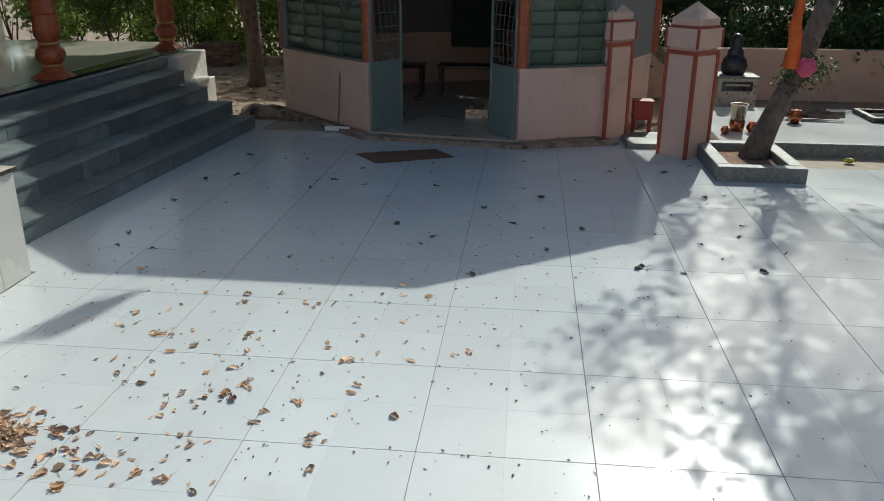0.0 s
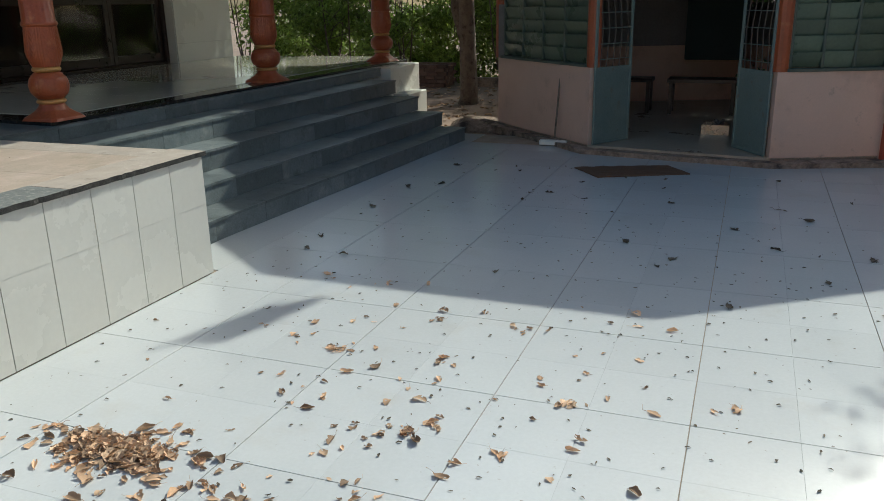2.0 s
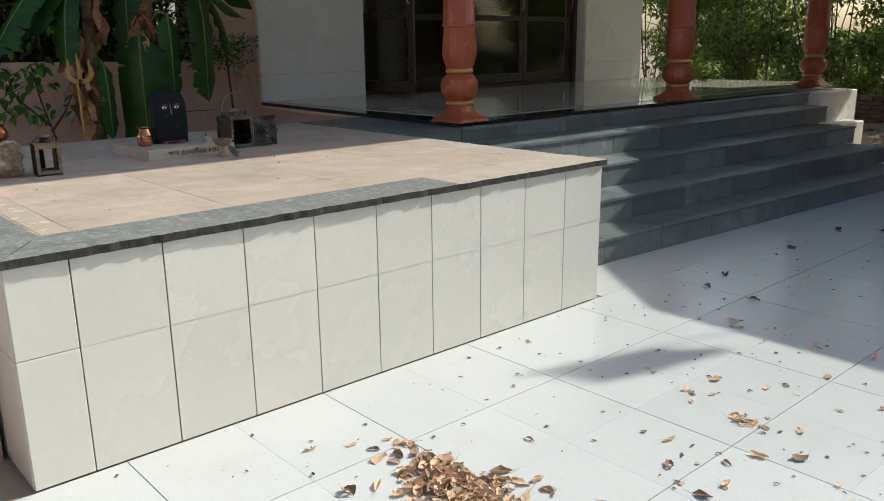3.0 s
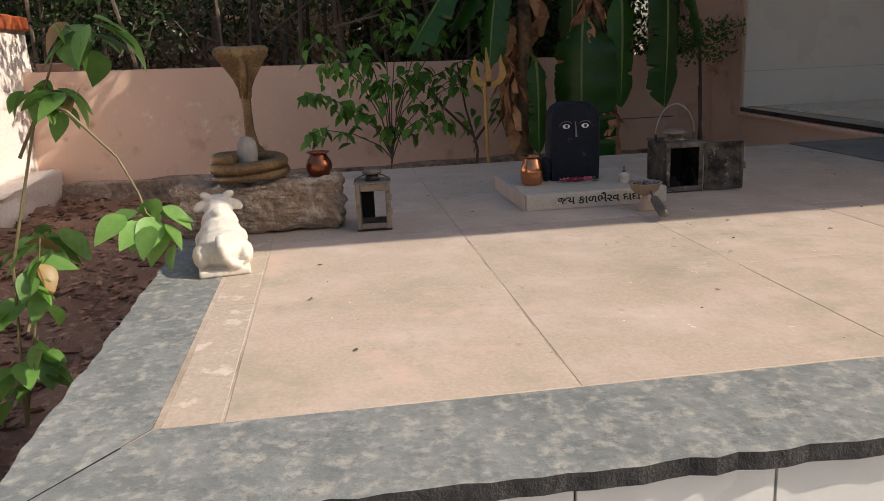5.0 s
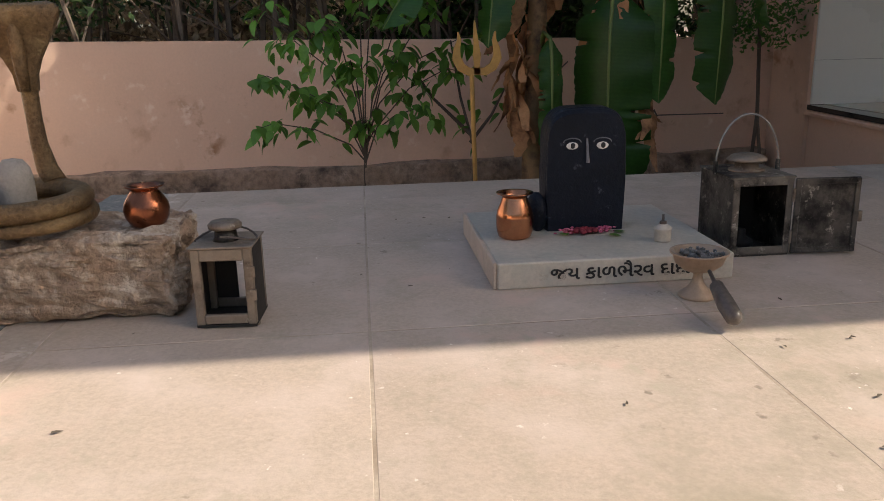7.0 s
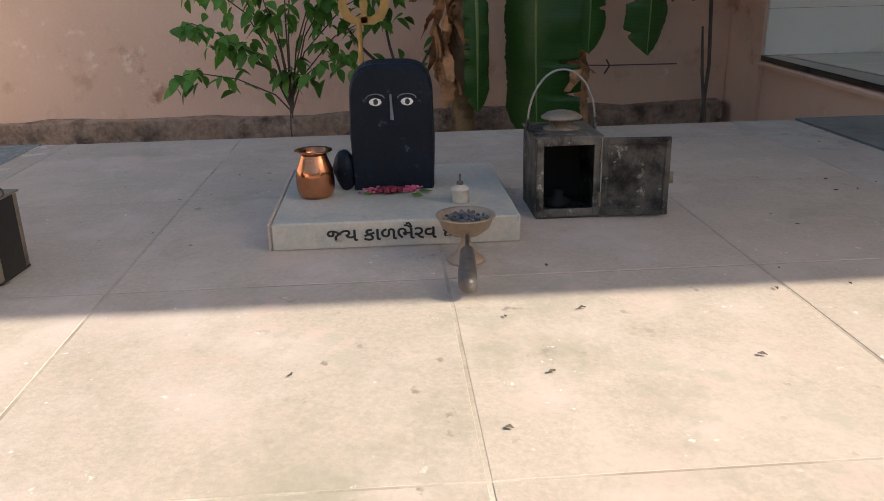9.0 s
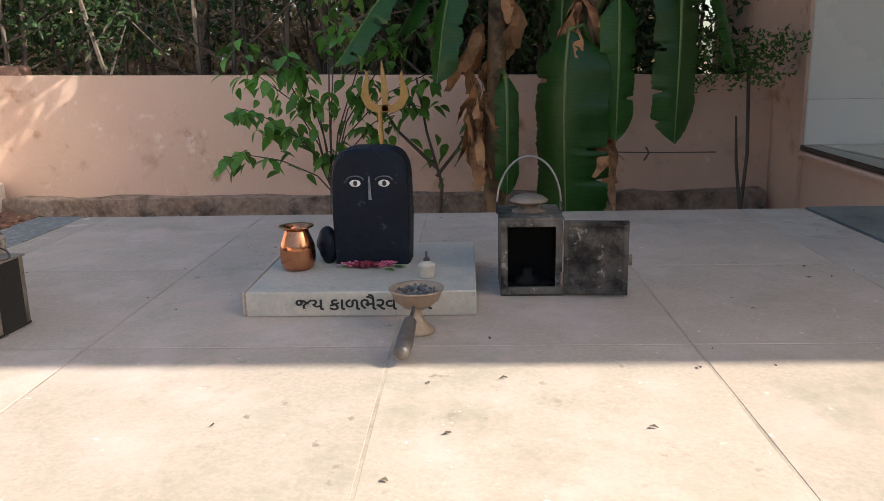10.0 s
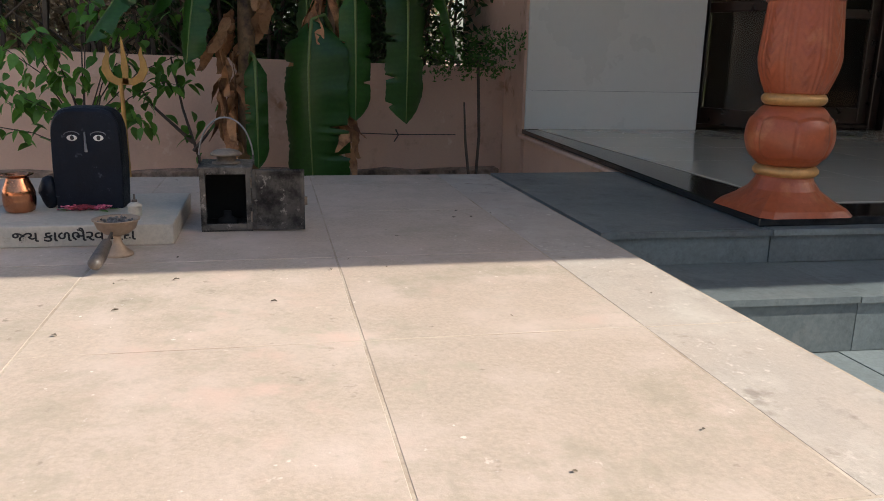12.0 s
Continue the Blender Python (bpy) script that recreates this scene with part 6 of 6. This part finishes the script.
# ---- fallen leaves ----
def litter(name, label, n, region, size, material, seed, zfun, lo=0.4, curl=1.0):
    """Withered leaves: each a rolled and twisted blade with ragged edges and a stalk."""
    r = random.Random(seed)
    bm = bmesh.new()
    steps = 6 if size > 0.03 else 2
    for _ in range(n):
        x, y = region(r)
        s = size * r.uniform(lo, 1.3)
        w, roll, bend, twist = s * r.uniform(0.22, 0.4), r.uniform(0.2, 1.7) * curl, r.uniform(-1.2, 1.6) * curl, r.uniform(-1.4, 1.4) * curl
        m = pose(x, y, zfun(x, y) + 0.002, 0, 0, r.uniform(0, 360))
        rows = []
        for i in range(steps + 1):
            u = i / steps
            half = w * (0.15 + math.sin(math.pi * min(1.0, 0.08 + 0.9 * u)) ** 0.8) * r.uniform(0.7, 1.2)
            cz, row = bend * s * 0.45 * (u - 0.5) ** 2, []
            for v in (-1, -0.5, 0, 0.5, 1) if steps > 2 else (-1, 0, 1):
                a = v * roll + twist * (u - 0.5)
                row.append([s * (u - 0.5) + r.uniform(-0.05, 0.05) * s, half * math.sin(a) / max(0.5, roll), abs(half) * (1 - math.cos(a)) / max(0.5, roll) + cz])
            rows.append(row)
        low = min(p[2] for row in rows for p in row)
        rows = [[bm.verts.new(m @ Vector((p[0], p[1], p[2] - low))) for p in row] for row in rows]
        for p, q in zip(rows, rows[1:]):
            for k in range(len(p) - 1):
                if steps == 2 or r.random() > 0.06:
                    bm.faces.new((p[k], q[k], q[k + 1], p[k + 1]))
        if steps > 2 and r.random() < 0.6:
            e = m @ Vector((s * 0.5, 0, -low + bend * s * 0.11))
            tube(bm, [e, e + (m.to_3x3() @ Vector((s * 0.25, r.uniform(-0.1, 0.1) * s, s * r.uniform(0.0, 0.2)))), e + (m.to_3x3() @ Vector((s * 0.45, r.uniform(-0.2, 0.2) * s, s * r.uniform(0.0, 0.3))))], s * 0.012, 3)
    return solo(name, bm, material, label, "leaves", "stuff", True)


flat = lambda x, y: 0.0  # noqa: E731
CLUMPS = [(random.Random(k).gauss(1.8, 0.55), random.Random(k + 50).gauss(-1.0, 0.55)) for k in range(16)]


def clumped(r):
    c = r.choice(CLUMPS)
    return r.gauss(c[0], 0.035), r.gauss(c[1], 0.03)


litter("fallen_leaves", "curled dry brown leaves on the white tiles", 75, lambda r: (r.gauss(1.75, 0.75), r.gauss(-1.0, 0.7)), 0.055, M_DRYLEAF, 3, flat)
litter("clumped_leaves", "small clumps of crumpled pale dry leaves", 90, clumped, 0.042, M_DRYLEAF, 17, flat)
litter("leaf_heap", "swept heap of dry brown leaves", 420, lambda r: (r.gauss(0.92, 0.13), r.gauss(-1.89, 0.06)) if r.random() < 0.82 else (r.gauss(1.3, 0.4), r.gauss(-2.02, 0.12)), 0.055, M_DRYLEAF, 6, flat)
litter("leaf_crumbs", "dark crumbs of broken leaves on the tiles", 900, lambda r: (abs(r.gauss(2.4, 1.6)), r.gauss(0.0, 1.9)), 0.019, M_DEBRIS, 5, flat)
litter("far_leaves", "dark curled leaves in the pavilion's shade", 60, lambda r: (r.uniform(0.2, 5.5), r.uniform(0.3, 4.0)), 0.07, M_DEBRIS, 8, flat)
litter("bed_leaves", "dry leaves covering the soil bed", 1700, lambda r: (r.uniform(-5.2, -0.7), r.uniform(-4.5, -3.0)), 0.06, M_BEDLEAF, 7, lambda x, y: 0.27 + 0.12 * max(0, 1 - (y + 4.62) / 1.6))
litter("platform_crumbs", "small dark crumbs on the platform", 45, lambda r: (r.uniform(-2.6, -0.3), r.uniform(-2.6, -0.1)), 0.012, M_DEBRIS, 11, lambda x, y: H)
litter("yard_leaves", "dry leaves scattered on the earth yard", 500, lambda r: (r.uniform(-4, 0.0), r.uniform(6.2, 11.5)), 0.09, M_DRYLEAF, 13, lambda x, y: -0.06)

# ---- paving pieces ----
# courtyard tiles: 0.4 m, every second joint wider
xs = [0.0, 0.55] + [0.55 + 0.4 * k for k in range(1, 23)]
ys = [-9.0] + [-8.6 + 0.4 * k for k in range(0, 35)]
tiles = {}
rest = bmesh.new()
for i in range(len(xs) - 1):
    for j in range(len(ys) - 1):
        jx0, jx1 = (0.0022 if i % 2 == 1 else 0.0002), (0.0022 if i % 2 == 0 else 0.0002)
        jy0, jy1 = (0.002 if j % 2 == 0 else 0.0002), (0.002 if j % 2 == 1 else 0.0002)
        x0, x1, y0, y1 = xs[i] + (0.002 if i == 0 else jx0), xs[i + 1] - jx1, ys[j] + jy0, ys[j + 1] - jy1
        if x0 > 5.3 and y1 > 4.1:
            continue
        if x1 < 5.0 and -4.3 < y0 and y1 < 3.9:
            key = (i == 0, i % 2, j % 2)
            if key not in tiles:
                tiles[key] = ob_mesh("floor_tile", boxm(0, x1 - x0, 0, y1 - y0, -0.008, 0.0, 0.0004), M_FLOOR)
            o = new("floor_tile", tiles[key])
            o.parent = floor
            o.location = (x0, y0, 0)
        else:
            box(rest, x0, x1, y0, y1, -0.008, 0.0)
o = part("far_floor_tiles", rest, M_FLOOR, floor)
tagged(o, kind="stuff")
o = part("stair_foot_tiles", boxm(-0.4, 0.0, 0.05, 5.6, -0.008, -0.0005), M_FLOOR, floor)

# platform paving: sandstone slabs inside a slate border
gx = [-2.98, -2.72, -2.15, -1.52, -0.888, -0.25]
gy = [-2.705, -2.605, -2.012, -1.395, -0.803, -0.245, -0.004]
rng = random.Random(2)
for i in range(len(gx) - 1):
    for j in range(len(gy) - 1):
        d = rng.uniform(-0.0004, 0.0004)
        part("paving_slab", boxm(gx[i] + 0.0018, gx[i + 1] - 0.0018, gy[j] + 0.0024, gy[j + 1] - 0.0024, H - 0.035, H + d, 0.0012), M_SAND2 if j == 5 else M_CEMENT if j == 0 else M_SAND, platform)
part("paving_bed", boxm(-2.98, -0.2, -2.75, 0.0, H - 0.042, H - 0.0009), M_SANDJOINT, platform)


def edge_slab(pts, top=M_SLATE, label="speckled grey edging slab with a rough black edge"):
    r, out = random.Random(int(abs(pts[0][1]) * 100)), []
    for p, q in zip(pts, pts[1:] + pts[:1]):
        p, q = Vector(p), Vector(q)
        out.append(p)
        front = min(p.x, q.x) > 0.0 or max(p.y, q.y) < -2.88
        n = max(1, int((q - p).length / 0.035)) if front else 1
        for i in range(1, n):
            s = p.lerp(q, i / n)
            out.append(s + (Vector((r.uniform(-0.007, 0.004), 0)) if p.x > 0 and q.x > 0 else Vector((0, r.uniform(-0.004, 0.007)))))
    bm = prism(bmesh.new(), [tuple(p) for p in out], H - 0.028, H)
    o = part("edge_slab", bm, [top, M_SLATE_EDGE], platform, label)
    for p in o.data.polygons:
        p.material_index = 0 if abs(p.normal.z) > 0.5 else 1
    return o


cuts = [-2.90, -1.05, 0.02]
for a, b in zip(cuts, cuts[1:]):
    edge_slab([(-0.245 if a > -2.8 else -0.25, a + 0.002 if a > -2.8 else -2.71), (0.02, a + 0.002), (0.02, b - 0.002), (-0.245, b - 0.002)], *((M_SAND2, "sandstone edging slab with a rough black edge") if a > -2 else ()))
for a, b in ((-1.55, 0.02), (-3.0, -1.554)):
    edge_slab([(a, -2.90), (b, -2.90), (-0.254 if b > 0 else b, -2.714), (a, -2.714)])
wt_lo, wt_hi = ob_mesh("wall_tile", boxm(-0.0135, -0.0015, 0.0025, 0.2975, 0.0, 0.4405, 0.0003), M_WALLTILE), ob_mesh("wall_tile", boxm(-0.012, 0.0, 0.0025, 0.2975, 0.0, 0.294, 0.0003), M_WALLTILE)
for k in range(9):
    for me, z in ((wt_lo, 0.004), (wt_hi, 0.4445)):
        o = new("wall_tile", me)
        o.parent = platform
        o.location = (0.0, -0.3 * (k + 1), z)
for z0, z1 in ((0.004, 0.442), (0.4445, 0.7385)):
    part("wall_tile", boxm(-0.012, 0.0, -2.89, -2.702, z0, z1, 0.0015), M_WALLTILE, platform)
    for k in range(10):
        part("side_tile", boxm(-0.3 * (k + 1) + 0.002, -0.3 * k - 0.002 - (0.013 if k == 0 else 0), -2.892, -2.88, z0, z1, 0.0015), M_WALLTILE, platform)
        if k < 6:
            part("side_tile", boxm(-0.3 * (k + 1) + 0.002, -0.3 * k - 0.002 - (0.013 if k == 0 else 0), 0.0, 0.012, z0, z1, 0.0015), M_WALLTILE, platform)
part("blue_slab", prism(bmesh.new(), [(-3.0, 0.015), (-1.718, 0.015), (-1.735, 0.573), (-3.0, 0.645)], H - 0.02, H + 0.002), M_STEP, platform, "smooth blue-grey slab beside the porch")

# stair pieces
rng = random.Random(5)
for k in range(5):
    y = 0.016
    while y < FAR_Y[k] - 0.05:
        e = min(FAR_Y[k], y + (0.62 if k % 2 else 0.58))
        xa, xb = step_x(k, y), step_x(k, e)
        d = rng.uniform(-0.001, 0.001)
        part("riser_tile", prism(bmesh.new(), [(xa - 0.018, y + 0.002), (xa + d, y + 0.002), (xb + d, e - 0.002), (xb - 0.018, e - 0.002)], STEP_Z[k] + 0.001, STEP_Z[k + 1] - 0.021), M_STEP, stairs)
        xc, xd = (step_x(k + 1, y), step_x(k + 1, e)) if k < 4 else (xa - 0.2, xb - 0.2)
        part("tread_slab", prism(bmesh.new(), [(xc + 0.001, y + 0.002), (xa + 0.012, y + 0.002), (xb + 0.012, e - 0.002), (xd + 0.001, e - 0.002)], STEP_Z[k + 1] - 0.019, STEP_Z[k + 1] - 0.0005 + d), M_STEP, stairs)
        y = e
# porch tiles
for i in range(5):
    for j in range(11):
        part("porch_tile", boxm(-4.9 + 0.582 * i, -4.9 + 0.582 * (i + 1) - 0.002, 0.98 + 0.6 * j - (0.1 if j == 0 else 0), 0.98 + 0.6 * (j + 1) - 0.002, PORCH_Z, PORCH_Z + 0.004), M_PORCH, porch)
